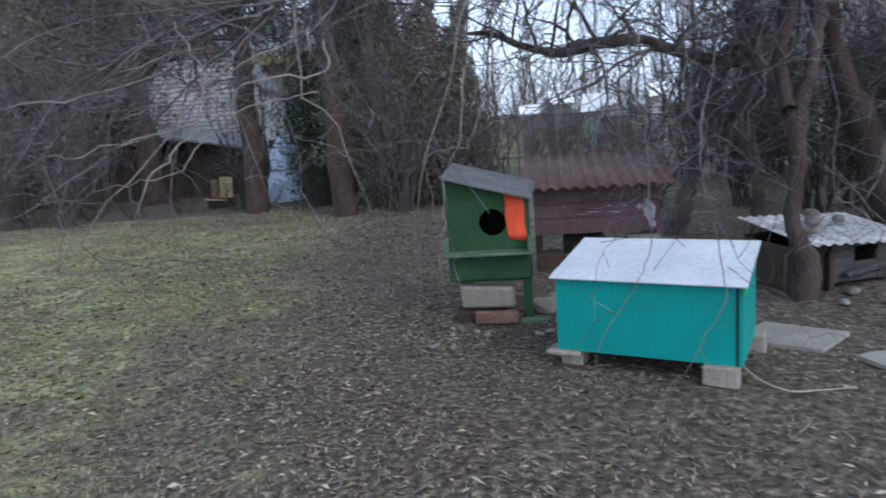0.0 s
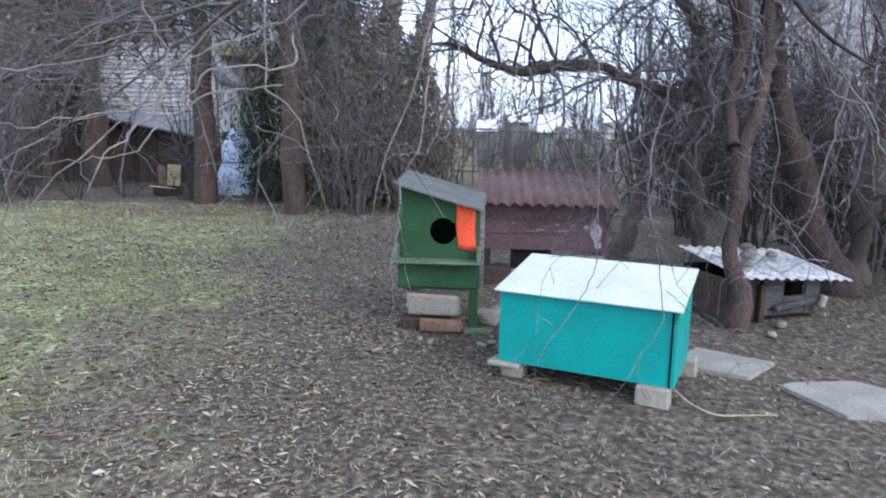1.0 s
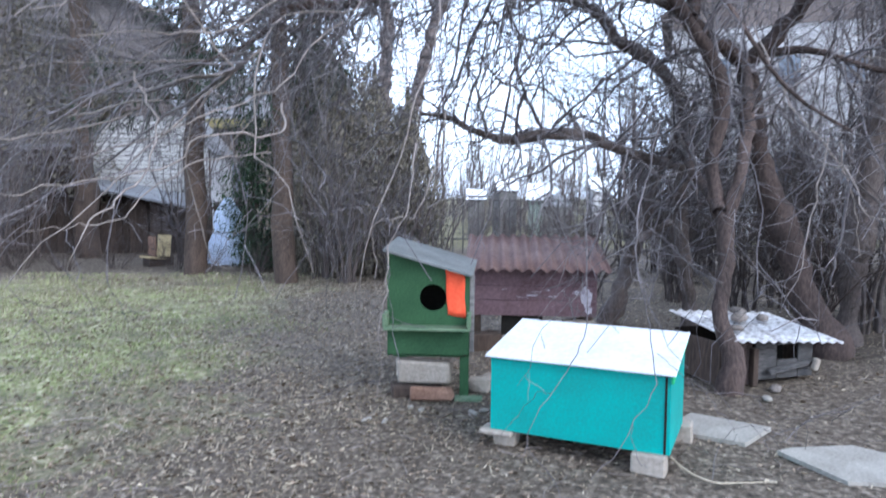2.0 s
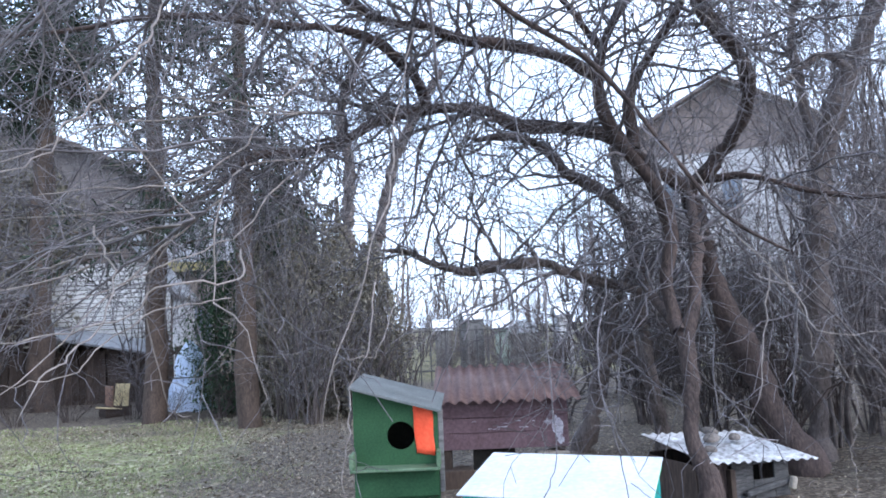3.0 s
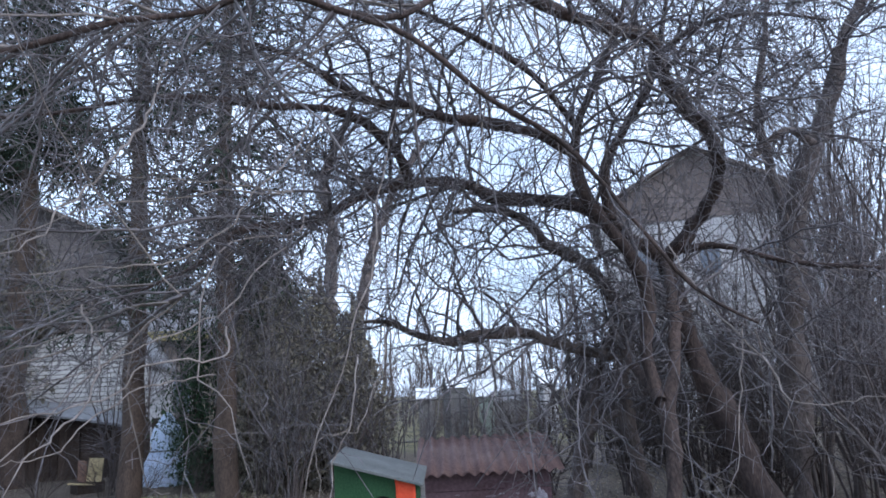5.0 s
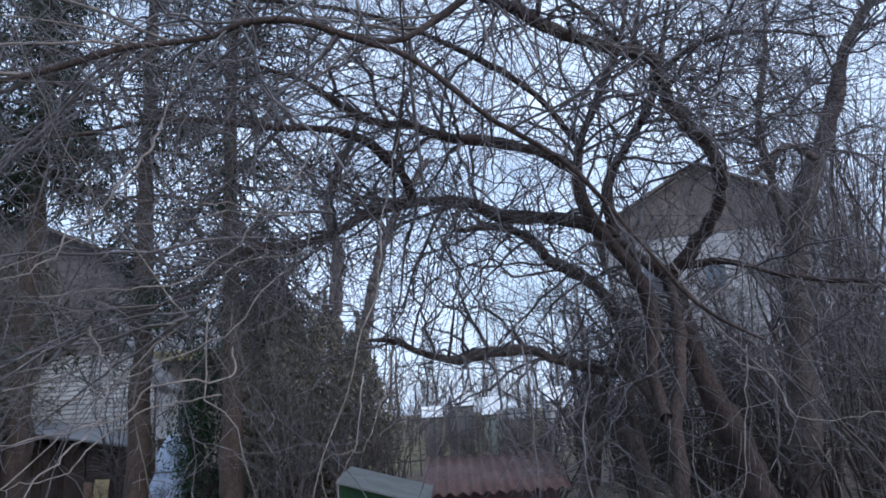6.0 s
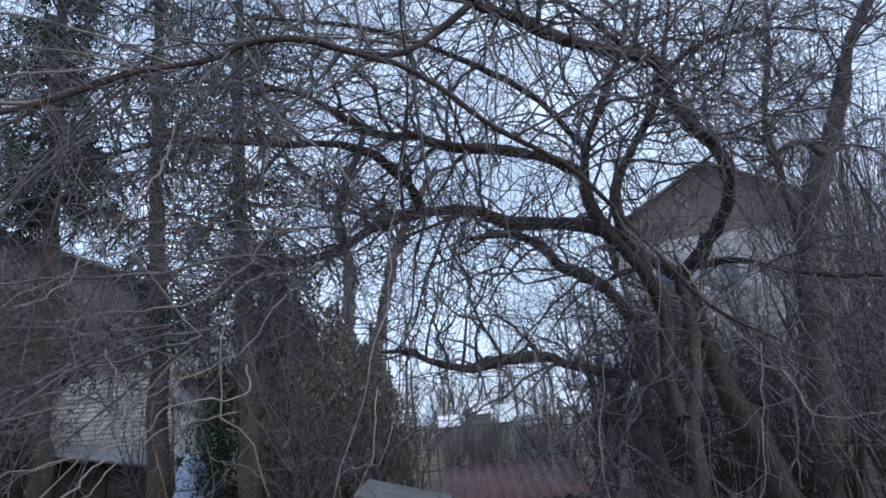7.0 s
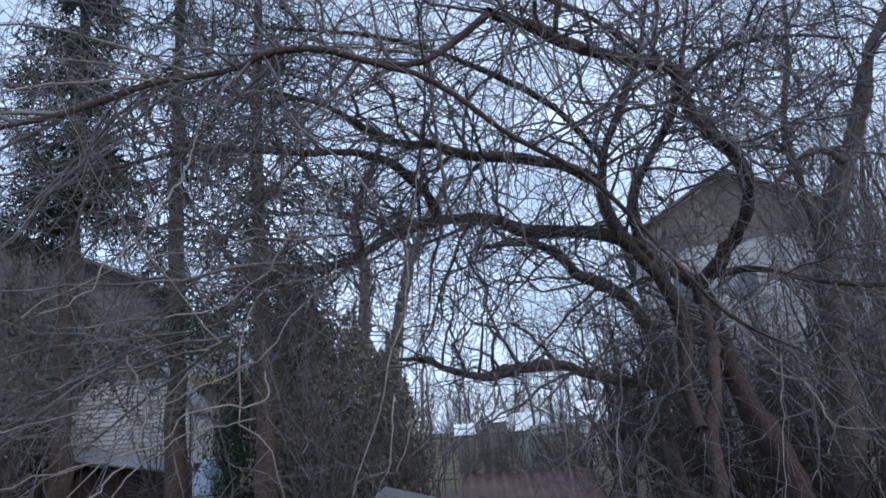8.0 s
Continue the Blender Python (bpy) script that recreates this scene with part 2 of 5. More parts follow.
def tubes(P, r, sides=3):
    """Vertices and quads of N tapered tubes along N rows of K points with K radii each."""
    P, r = np.asarray(P, float), np.asarray(r, float)
    N, K, _ = P.shape
    T = np.gradient(P, axis=1)
    T /= np.linalg.norm(T, axis=2, keepdims=True) + 1e-9
    mean = T.mean(axis=1)
    ref = np.where(np.abs(mean[:, 2:3]) > 0.8, np.array([[1.0, 0.1, 0]]), np.array([[0, 0.1, 1.0]]))
    U = np.cross(T, ref[:, None, :])
    U /= np.linalg.norm(U, axis=2, keepdims=True) + 1e-9
    V = np.cross(T, U)
    a = np.arange(sides) * 2 * np.pi / sides
    ring = U[:, :, None, :] * np.cos(a)[None, None, :, None] + V[:, :, None, :] * np.sin(a)[None, None, :, None]
    verts = (P[:, :, None, :] + ring * r[:, :, None, None]).reshape(-1, 3)
    base = (np.arange(N) * K * sides)[:, None, None] + (np.arange(K - 1) * sides)[None, :, None]
    i, j = np.arange(sides)[None, None, :], ((np.arange(sides) + 1) % sides)[None, None, :]
    quads = np.stack([base + i, base + j, base + j + sides, base + i + sides], axis=-1).reshape(-1, 4)
    return verts, quads


def join(chunks):
    verts, faces, n = [], [], 0
    for v, q in chunks:
        verts.append(v)
        faces.append(q + n)
        n += len(v)
    return np.concatenate(verts), np.concatenate(faces)


def smooth_line(points, count):
    """Points and radii of a smooth line through control points (x, y, z, radius)."""
    p = np.asarray(points, float)
    s = np.concatenate([[0], np.cumsum(np.linalg.norm(np.diff(p[:, :3], axis=0), axis=1))])
    t = np.linspace(0, s[-1], count)
    out = np.zeros((count, 4))
    m = np.gradient(p, s, axis=0)
    i = np.clip(np.searchsorted(s, t, side="right") - 1, 0, len(s) - 2)
    h = (s[i + 1] - s[i])[:, None]
    u = ((t - s[i]) / h[:, 0])[:, None]
    out = (2 * u**3 - 3 * u**2 + 1) * p[i] + (u**3 - 2 * u**2 + u) * h * m[i] + (-2 * u**3 + 3 * u**2) * p[i + 1] + (u**3 - u**2) * h * m[i + 1]
    out[:, 3] = np.maximum(out[:, 3], 0.002)
    return out


def sprout(rng, P, r, per_metre, length, droop, wander=0.25, points=6, taper=0.5, radius=(0.4, 0.6), cap=0.02, start=0.15, outward=1.0, up=0.15):
    """Side shoots along N lines of K points: their lines and radii. Shoots leave sideways, curve about and bend down by droop."""
    N, K, _ = P.shape
    L = np.linalg.norm(np.diff(P, axis=1), axis=2).sum(axis=1)
    count = rng.poisson(np.maximum(L * per_metre, 0.01))
    which = np.repeat(np.arange(N), count)
    M = len(which)
    u = start + (1 - start) * rng.random(M)
    g = u * (K - 1)
    i = np.minimum(g.astype(int), K - 2)
    w = (g - i)[:, None]
    base = P[which, i] * (1 - w) + P[which, i + 1] * w
    tangent = P[which, i + 1] - P[which, i]
    tangent /= np.linalg.norm(tangent, axis=1, keepdims=True) + 1e-9
    side = rng.normal(size=(M, 3))
    side -= tangent * (side * tangent).sum(axis=1, keepdims=True)
    side /= np.linalg.norm(side, axis=1, keepdims=True) + 1e-9
    d = tangent * rng.uniform(0.1, 0.9, (M, 1)) + side * outward * rng.uniform(0.6, 1.1, (M, 1)) + np.array([0, 0, up])
    d /= np.linalg.norm(d, axis=1, keepdims=True)
    size = rng.uniform(length[0], length[1], M) * (1.1 - 0.5 * u)
    step = (size / (points - 1))[:, None]
    out = np.zeros((M, points, 3))
    out[:, 0] = base
    head, drift = d.copy(), rng.normal(size=(M, 3)) * wander * 0.25
    for q in range(1, points):
        out[:, q] = out[:, q - 1] + d * step
        head = head + drift + rng.normal(size=(M, 3)) * wander * 0.35 + np.array([0, 0, -droop])
        head /= np.linalg.norm(head, axis=1, keepdims=True)
        d = head + rng.normal(size=(M, 3)) * wander * 1.25
        d /= np.linalg.norm(d, axis=1, keepdims=True)
    rb = r[which, i] * (1 - w[:, 0]) + r[which, i + 1] * w[:, 0]
    r0 = np.minimum(rb * rng.uniform(*radius, M), cap)
    return out, np.maximum(r0[:, None] * np.linspace(1, taper * 0.4, points)[None, :], 0.0016)


def limb_mesh(name, line, material, origin, sides=9, lump=0.12, seed=1):
    """A thick limb, with knots and swellings."""
    rng = np.random.default_rng(seed)
    p, r = line[:, :3] - np.asarray(origin), line[:, 3]
    r = r * (1 + lump * np.sin(np.cumsum(rng.uniform(0.2, 1.1, len(r)))) + rng.normal(size=len(r)) * lump * 0.3)
    bend = np.cumsum(rng.normal(size=p.shape), axis=0)
    k = len(r)
    bend -= np.linspace(0, 1, k)[:, None] * bend[-1] + (1 - np.linspace(0, 1, k))[:, None] * bend[0]
    p = p + rng.normal(size=p.shape) * r[:, None] * 0.12 + bend * r[:, None] * 0.025
    v, q = tubes(p[None], r[None], sides)
    v = v + rng.normal(size=v.shape) * np.repeat(r, sides)[:, None] * 0.05
    return mesh_of(name, v, q, material, True)


def bare_tree(name, limbs, label, material, seed, levels, group="", twig_material=None, category="tree"):
    """A leafless tree: each limb a mesh, finer shoots level by level in twig meshes. limbs: (name, control points)."""
    rng = np.random.default_rng(seed)
    origin = np.array([limbs[0][1][0][0], limbs[0][1][0][1], 0.0])
    tree = thing(name, origin, label, category, group)
    lines = []
    for i, (kind, pts) in enumerate(limbs):
        length = sum(math.dist(a[:3], b[:3]) for a, b in zip(pts, pts[1:]))
        line = smooth_line(pts, max(12, int(length * 9)))
        part(kind, limb_mesh(kind, line, material, origin, 10 if kind == "trunk" else 8, seed=seed + i), material, tree)
        if kind == "branch":
            lines.append(smooth_line(pts, 36)[:24])
        elif kind != "trunk":
            lines.append(smooth_line(pts, 24))
        else:
            lines.append(smooth_line(pts, 48)[24:])
    stack = np.array(lines)
    P, r = stack[:, :, :3], stack[:, :, 3]
    for spec in levels:
        spec = dict(spec)
        sides = spec.pop("sides", 3)
        title = spec.pop("title", "twig_growth")
        P, r = sprout(rng, P, r, **spec)
        if title == "branch":
            for one, rad in zip(P[:280], r[:280]):
                v, q = tubes(one[None] - origin, rad[None], sides)
                part(title, mesh_of(title, v, q, twig_material or M_TWIG, True), None, tree)
            if len(P) > 280:
                v, q = tubes(P[280:] - origin, r[280:], sides)
                part("branch_growth", mesh_of("branch_growth", v, q, twig_material or M_TWIG, True), None, tree, kind="stuff")
            continue
        v, q = tubes(P - origin, r, sides)
        part(title, mesh_of(title, v, q, twig_material or M_TWIG), None, tree, kind="stuff")
    return tree


# ---- ground ----
def relief(x, y):
    """Height of the ground: gentle unevenness of a centimetre or two."""
    return 0.012 * np.sin(x * 1.7 + 0.6 * np.sin(y * 1.3)) * np.cos(y * 1.1 + 0.4 * x) + 0.007 * np.sin(x * 4.3 + y * 3.1) - 0.012


def build_ground():
    u = np.linspace(-1, 1, 171)
    x = np.sinh(u * 5.2) / np.sinh(5.2) * 900
    y = np.sinh(u * 5.2) / np.sinh(5.2) * 900 + 5
    X, Y = np.meshgrid(x, y)
    Z = relief(X, Y)
    far = np.clip((np.hypot(X, Y - 5) - 25) / 60, 0, 1)
    Z = Z * (1 - far)
    v = np.stack([X, Y, Z], axis=-1).reshape(-1, 3)
    n = len(u)
    a = (np.arange(n - 1)[:, None] * n + np.arange(n - 1)[None, :]).ravel()
    ob = new("ground", mesh_of("ground", v, np.stack([a, a + 1, a + n + 1, a + n], axis=1), ground_material(), True))
    return tagged(ob, "uneven yard ground, thin green lawn beside bare earth with dead leaves", "ground", kind="structure")


def scatter_leaves(rng, count, x0, x1, y0, y1, size, material, name, label, keep=None):
    """Curled dead leaves lying about: four triangles each, bent along the middle."""
    x, y = rng.uniform(x0, x1, count), y0 + (y1 - y0) * rng.random(count) ** 1.5
    if keep is not None:
        ok = keep(x, y, rng.random(count))
        x, y = x[ok], y[ok]
    n = len(x)
    a, s = rng.uniform(0, 6.28, n), rng.uniform(size[0], size[1], n)
    shape = np.array([[-1, 0, 0.3], [-0.1, -0.3, 0.5], [1, 0, 0.4], [-0.1, 0.3, 0.5], [0, 0, 0.05]])
    p = np.repeat(shape[None], n, axis=0) * s[:, None, None] * rng.uniform(0.6, 1.2, (n, 1, 3))
    p[:, :, 2] += rng.normal(size=(n, 5)) * s[:, None] * 0.15
    c, q = np.cos(a)[:, None], np.sin(a)[:, None]
    X = p[:, :, 0] * c - p[:, :, 1] * q + x[:, None]
    Y = p[:, :, 0] * q + p[:, :, 1] * c + y[:, None]
    Z = np.abs(p[:, :, 2]) + (relief(x, y) + 0.002)[:, None]
    v = np.stack([X, Y, Z], axis=-1).reshape(-1, 3)
    tri = np.array([[0, 1, 4], [1, 2, 4], [2, 3, 4], [3, 0, 4]])
    f = (np.arange(n)[:, None, None] * 5 + tri[None]).reshape(-1, 3)
    return tagged(new(name, mesh_of(name, v, f, material)), label, "leaves", kind="stuff")


def scatter_blades(rng, count, x0, x1, y0, y1, height, material, name, label, keep, lean=0.6, width=0.003):
    x, y = rng.uniform(x0, x1, count), y0 + (y1 - y0) * rng.random(count) ** 1.6
    ok = keep(x, y, rng.random(count))
    x, y = x[ok], y[ok]
    n = len(x)
    h, a, b = rng.uniform(height[0], height[1], n), rng.uniform(0, 6.28, n), rng.uniform(0, 6.28, n)
    w = width * (1 + y * 0.12)
    z = relief(x, y) - 0.003
    dx, dy = np.cos(a) * w, np.sin(a) * w
    lx, ly = np.cos(b) * h * lean * rng.random(n), np.sin(b) * h * lean * rng.random(n)
    v = np.stack([np.stack([x - dx, y - dy, z], 1), np.stack([x + dx, y + dy, z], 1), np.stack([x + lx, y + ly, z + h], 1)], axis=1).reshape(-1, 3)
    return tagged(new(name, mesh_of(name, v, np.arange(3 * n).reshape(-1, 3), material)), label, "grass", kind="stuff")


def lawn_at(x, y, chance):
    edge = -1.4 + 0.5 * np.sin(y * 1.1) + 0.4 * np.sin(y * 2.7 + x * 1.3)
    patch = 0.55 + 0.45 * np.sin(x * 1.9 + 1.3 * np.sin(y * 0.9)) * np.sin(y * 1.4 + x * 0.6)
    return chance < np.clip((edge - x) * 0.9 + 0.15, 0, 1) * patch


build_ground()
rng = np.random.default_rng(11)
scatter_leaves(rng, 52000, -5, 6, 1.6, 13, (0.008, 0.03), M_LEAF, "leaf_litter", "brown and greyish dead leaves strewn over the earth", lambda x, y, c: c < np.clip(0.95 - (x - 0.2) * 0.5, 0.12, 0.95))
scatter_leaves(rng, 70000, -8, 5, 1.6, 13, (0.009, 0.03), M_STRAW, "pale_leaf_litter", "pale dry leaves scattered over lawn and earth", lambda x, y, c: c < np.clip(0.9 - (x + 0.5) * 0.4, 0.1, 0.9) * np.clip(0.45 + 0.55 * np.sin(x * 1.3 + 2 * np.sin(y * 0.8)) * np.sin(y * 1.1 + x * 0.7), 0.08, 1))
scatter_blades(rng, 130000, -10, 0.5, 1.6, 13.5, (0.012, 0.045), M_GRASS, "lawn_grass", "short patchy green lawn grass", lawn_at)
scatter_blades(rng, 85000, -9, 6, 1.6, 13.5, (0.01, 0.035), M_STRAW, "dry_grass", "dry straw-coloured grass blades on lawn and earth", lambda x, y, c: c < np.clip(0.75 - (x + 1.0) * 0.3, 0.1, 0.9), 2.2)


# ---- animal houses ----
def teal_box():
    """A low painted box on blocks with a pale sheet lid that falls towards the front."""
    t = thing("storage_box", (1.08, 3.715, 0.0), "turquoise painted plywood box with a pale sheet lid on concrete blocks", "box", turn=-30.1)
    w, d = 1.02, 0.62
    part("front_panel", block((w, 0.016, 0.44), (0, 0.008, 0.1), 0.003), M_TEAL, t)
    for x in (-w / 2 + 0.008, w / 2 - 0.008):
        bm = bmesh.new()
        pts = [(0.016, 0.1), (d, 0.1), (d, 0.635), (0.016, 0.54)]
        a = [bm.verts.new((x - 0.008, y, z)) for y, z in pts]
        b = [bm.verts.new((x + 0.008, y, z)) for y, z in pts]
        bm.faces.new(a), bm.faces.new(b)
        for i in range(4):
            bm.faces.new((a[i], a[(i + 1) % 4], b[(i + 1) % 4], b[i]))
        part("side_panel", bm, M_TEAL, t)
    part("back_panel", block((w - 0.032, 0.016, 0.53), (0, d - 0.008, 0.1), 0.003), M_TEAL, t)
    part("floor_panel", block((w - 0.034, d - 0.034, 0.016), (0, d / 2, 0.102), 0.003), M_OLDWOOD, t)
    slope = math.degrees(math.atan2(0.1, d))
    part("lid", block((w + 0.05, d + 0.07, 0.012), (0, d / 2 - 0.005, 0.592), 0.003, (slope, 0, 0)), M_LID, t, "pale grey sheet lid")
    part("lid_edge", block((0.014, d + 0.05, 0.05), (w / 2 + 0.008, d / 2, 0.545), 0.003, (slope, 0, 0)), M_LIME, t, "bright green edge strip")
    # no real gap: black strip on the panel paints the shade of one
    part("corner_strip", block((0.012, 0.006, 0.44), (w / 2 - 0.025, -0.0035, 0.1), 0.001), M_BLACK, t, "black strip standing in for the shade of a corner gap")
    return t


def base_block(x, y, size, turn, label, seed, material=None, group="blocks under the box"):
    ob = thing("concrete_block", (x, y, -0.012), label, "block", group, turn=turn)
    part("block_body", block(size, (0, 0, 0), 0.008, rough=0.006, seed=seed), material or M_BLOCK, ob)
    return ob


teal_box()
base_block(1.44, 3.53, (0.175, 0.13, 0.112), -30, "pale concrete block under the box corner", 1)
base_block(0.75, 4.03, (0.14, 0.12, 0.09), -30, "flat grey concrete block under the box corner", 2)
plate = thing("stone_plate", (0.69, 3.98, 0.074), "flat pale stone plate between block and box", "slab", turn=-28)
part("plate_body", block((0.2, 0.15, 0.026), (0, 0, 0), 0.006, rough=0.004, seed=6), M_BLOCK, plate)
base_block(1.80, 4.02, (0.2, 0.14, 0.112), -30, "pale concrete block under the box corner", 3)
base_block(1.0, 4.48, (0.2, 0.14, 0.112), -30, "grey concrete block under the back of the box", 4)


def green_house():
    """A tall narrow cat house with a round doorway, a ledge and a lean-to roof."""
    t = thing("cat_house", (0.335, 4.985, 0.0), "dark green wooden cat house with a round doorway on short legs", "animal house", turn=-9)
    w, d, z0 = 0.6, 0.5, 0.3
    zl, zr = 1.1, 0.93
    hx, hz, hr = 0.035, 0.738, 0.098
    # front wall with the doorway cut through: a fan from the outline to the round hole
    bm = bmesh.new()
    n = 32
    ring = [(hx + hr * math.cos(2 * math.pi * i / n), hz + hr * math.sin(2 * math.pi * i / n)) for i in range(n)]

    def outline(i):
        c, q = math.cos(2 * math.pi * i / n), math.sin(2 * math.pi * i / n)
        best = 9.0
        if c > 1e-6:
            best = min(best, (w / 2 - hx) / c)
        if c < -1e-6:
            best = min(best, (-w / 2 - hx) / c)
        if q < -1e-6:
            best = min(best, (z0 - hz) / q)
        k = (zr - zl) / w
        den = q - k * c
        if den > 1e-6:
            best = min(best, (zl + k * (hx + w / 2) - hz) / den)
        return hx + c * best, hz + q * best

    rim = [outline(i) for i in range(n)]
    for y in (0.0, 0.018):
        a = [bm.verts.new((x, y, z)) for x, z in ring]
        b = [bm.verts.new((x, y, z)) for x, z in rim]
        for i in range(n):
            bm.faces.new((a[i], a[(i + 1) % n], b[(i + 1) % n], b[i]))
        if y:
            for i in range(n):
                bm.faces.new((first[i], first[(i + 1) % n], a[(i + 1) % n], a[i]))
        first = a
    part("front_wall", bm, M_GREEN, t)
    part("side_wall", block((0.018, d, zl - z0 - 0.01), (-w / 2 + 0.009, d / 2 + 0.02, z0), 0.002), M_GREEN, t)
    part("side_wall", block((0.018, d, zr - z0 - 0.005), (w / 2 - 0.009, d / 2 + 0.02, z0), 0.002), M_GREEN, t)
    part("back_wall", block((w, 0.018, zr - z0), (0, d + 0.03, z0), 0.002), M_GREEN, t)
    part("floor_board", block((w - 0.04, d - 0.02, 0.018), (0, d / 2 + 0.02, z0 + 0.002), 0.002), M_DARKWOOD, t)
    # black panel behind the round hole: the darkness inside put into its colour
    part("inside_shade_panel", block((w - 0.06, 0.01, 0.6), (0, 0.4, z0 + 0.03), 0.002), M_BLACK, t, "black panel standing in for the shade inside")
    roof_turn = math.degrees(math.atan2(zl - zr, w))
    part("roof", block((w + 0.07, d + 0.2, 0.022), (0.012, d / 2 - 0.01, 1.012), 0.004, (4, roof_turn, 0)), M_FELT, t, "grey felt-covered roof board")
    part("ledge", block((w + 0.02, 0.15, 0.02), (0, -0.076, 0.518), 0.004), M_LEDGE, t, "worn pale green ledge board")
    part("ledge_front", block((w - 0.01, 0.014, 0.19), (0, -0.03, 0.325), 0.003), M_GREEN, t)
    for x in (-w / 2, w / 2):
        part("bracket", block((0.03, 0.14, 0.1), (x, -0.075, 0.54), 0.004), M_LEDGE, t)
    for x, y in ((0.265, 0.04), (-0.25, 0.47), (0.25, 0.47)):
        part("leg", block((0.065, 0.05, 0.31), (x, y, -0.005), 0.004), M_GREEN, t)
    part("corner_post", block((0.035, 0.03, 0.58), (w / 2 + 0.018, 0.02, 0.34), 0.004), M_OLDWOOD, t, "bare grey corner post")
    bm = bmesh.new()
    rows = []
    for k in range(9):
        z = 0.945 - 0.33 * k / 8
        rows.append([bm.verts.new((0.125 + 0.018 * k / 8 + (0.14 - 0.01 * k / 8) * i / 7 + 0.003 * math.sin(k * 1.1), -0.011 - 0.004 * math.sin(i * 1.3 + k * 0.5), z - 0.022 * i / 7)) for i in range(8)])
    for k in range(8):
        for i in range(7):
            bm.faces.new((rows[k][i], rows[k][i + 1], rows[k + 1][i + 1], rows[k + 1][i]))
    ob = part("door_flap", bm, M_ORANGE, t, "bright orange hanging cloth flap", True)
    ob.modifiers.new("thick", "SOLIDIFY").thickness = 0.004
    part("foot_board", block((0.2, 0.1, 0.025), (0.3, -0.02, -0.01), 0.004), M_LEDGE, t, "mossy foot board")
    return t


green_house()
slabs = [((0.3, 5.03, 0.085), (0.4, 0.08, 0.175), -11, M_BLOCK, "pale broken concrete slab set under the cat house"),
         ((0.36, 4.93, -0.01), (0.3, 0.09, 0.105), -6, M_BRICK, "reddish brick lying before the cat house"),
         ((0.25, 5.06, -0.01), (0.38, 0.1, 0.1), -7, M_DARKWOOD, "dark old timber under the pale slab"),
         ((0.74, 5.1, -0.01), (0.17, 0.1, 0.12), -12, M_BLOCK, "grey concrete block beside the cat house"),
         ((0.9, 5.2, -0.01), (0.22, 0.16, 0.1), 8, M_BLOCK, "low pale concrete block between the houses")]
for i, (at, size, turn, m, text) in enumerate(slabs):
    ob = thing("brick" if m is M_BRICK else "concrete_block", at, text, "block", turn=turn)
    part("block_body", block(size, (0, 0, 0), 0.014, rough=0.022, seed=20 + i), m, ob)


def corrugated(width, depth, waves, height, thick=0.006):
    """A corrugated sheet, waves across its width."""
    n = waves * 10
    v, f = [], []
    for z in (0.0, thick):
        for y in (-depth / 2, -depth / 6, depth / 6, depth / 2):
            for i in range(n + 1):
                v.append((width * (i / n - 0.5), y, height / 2 * math.sin(2 * math.pi * waves * i / n) + z))
    m = n + 1
    for layer in (0, 4):
        for r in range(3):
            for i in range(n):
                a = (layer + r) * m + i
                f.append((a, a + 1, a + m + 1, a + m))
    for r in (0, 3):
        for i in range(n):
            a, b = r * m + i, (r + 4) * m + i
            f.append((a, a + 1, b + 1, b))
    for i in (0, n):
        for r in range(3):
            a, b = r * m + i, (r + 4) * m + i
            f.append((a, a + m, b + m, b))
    return v, f


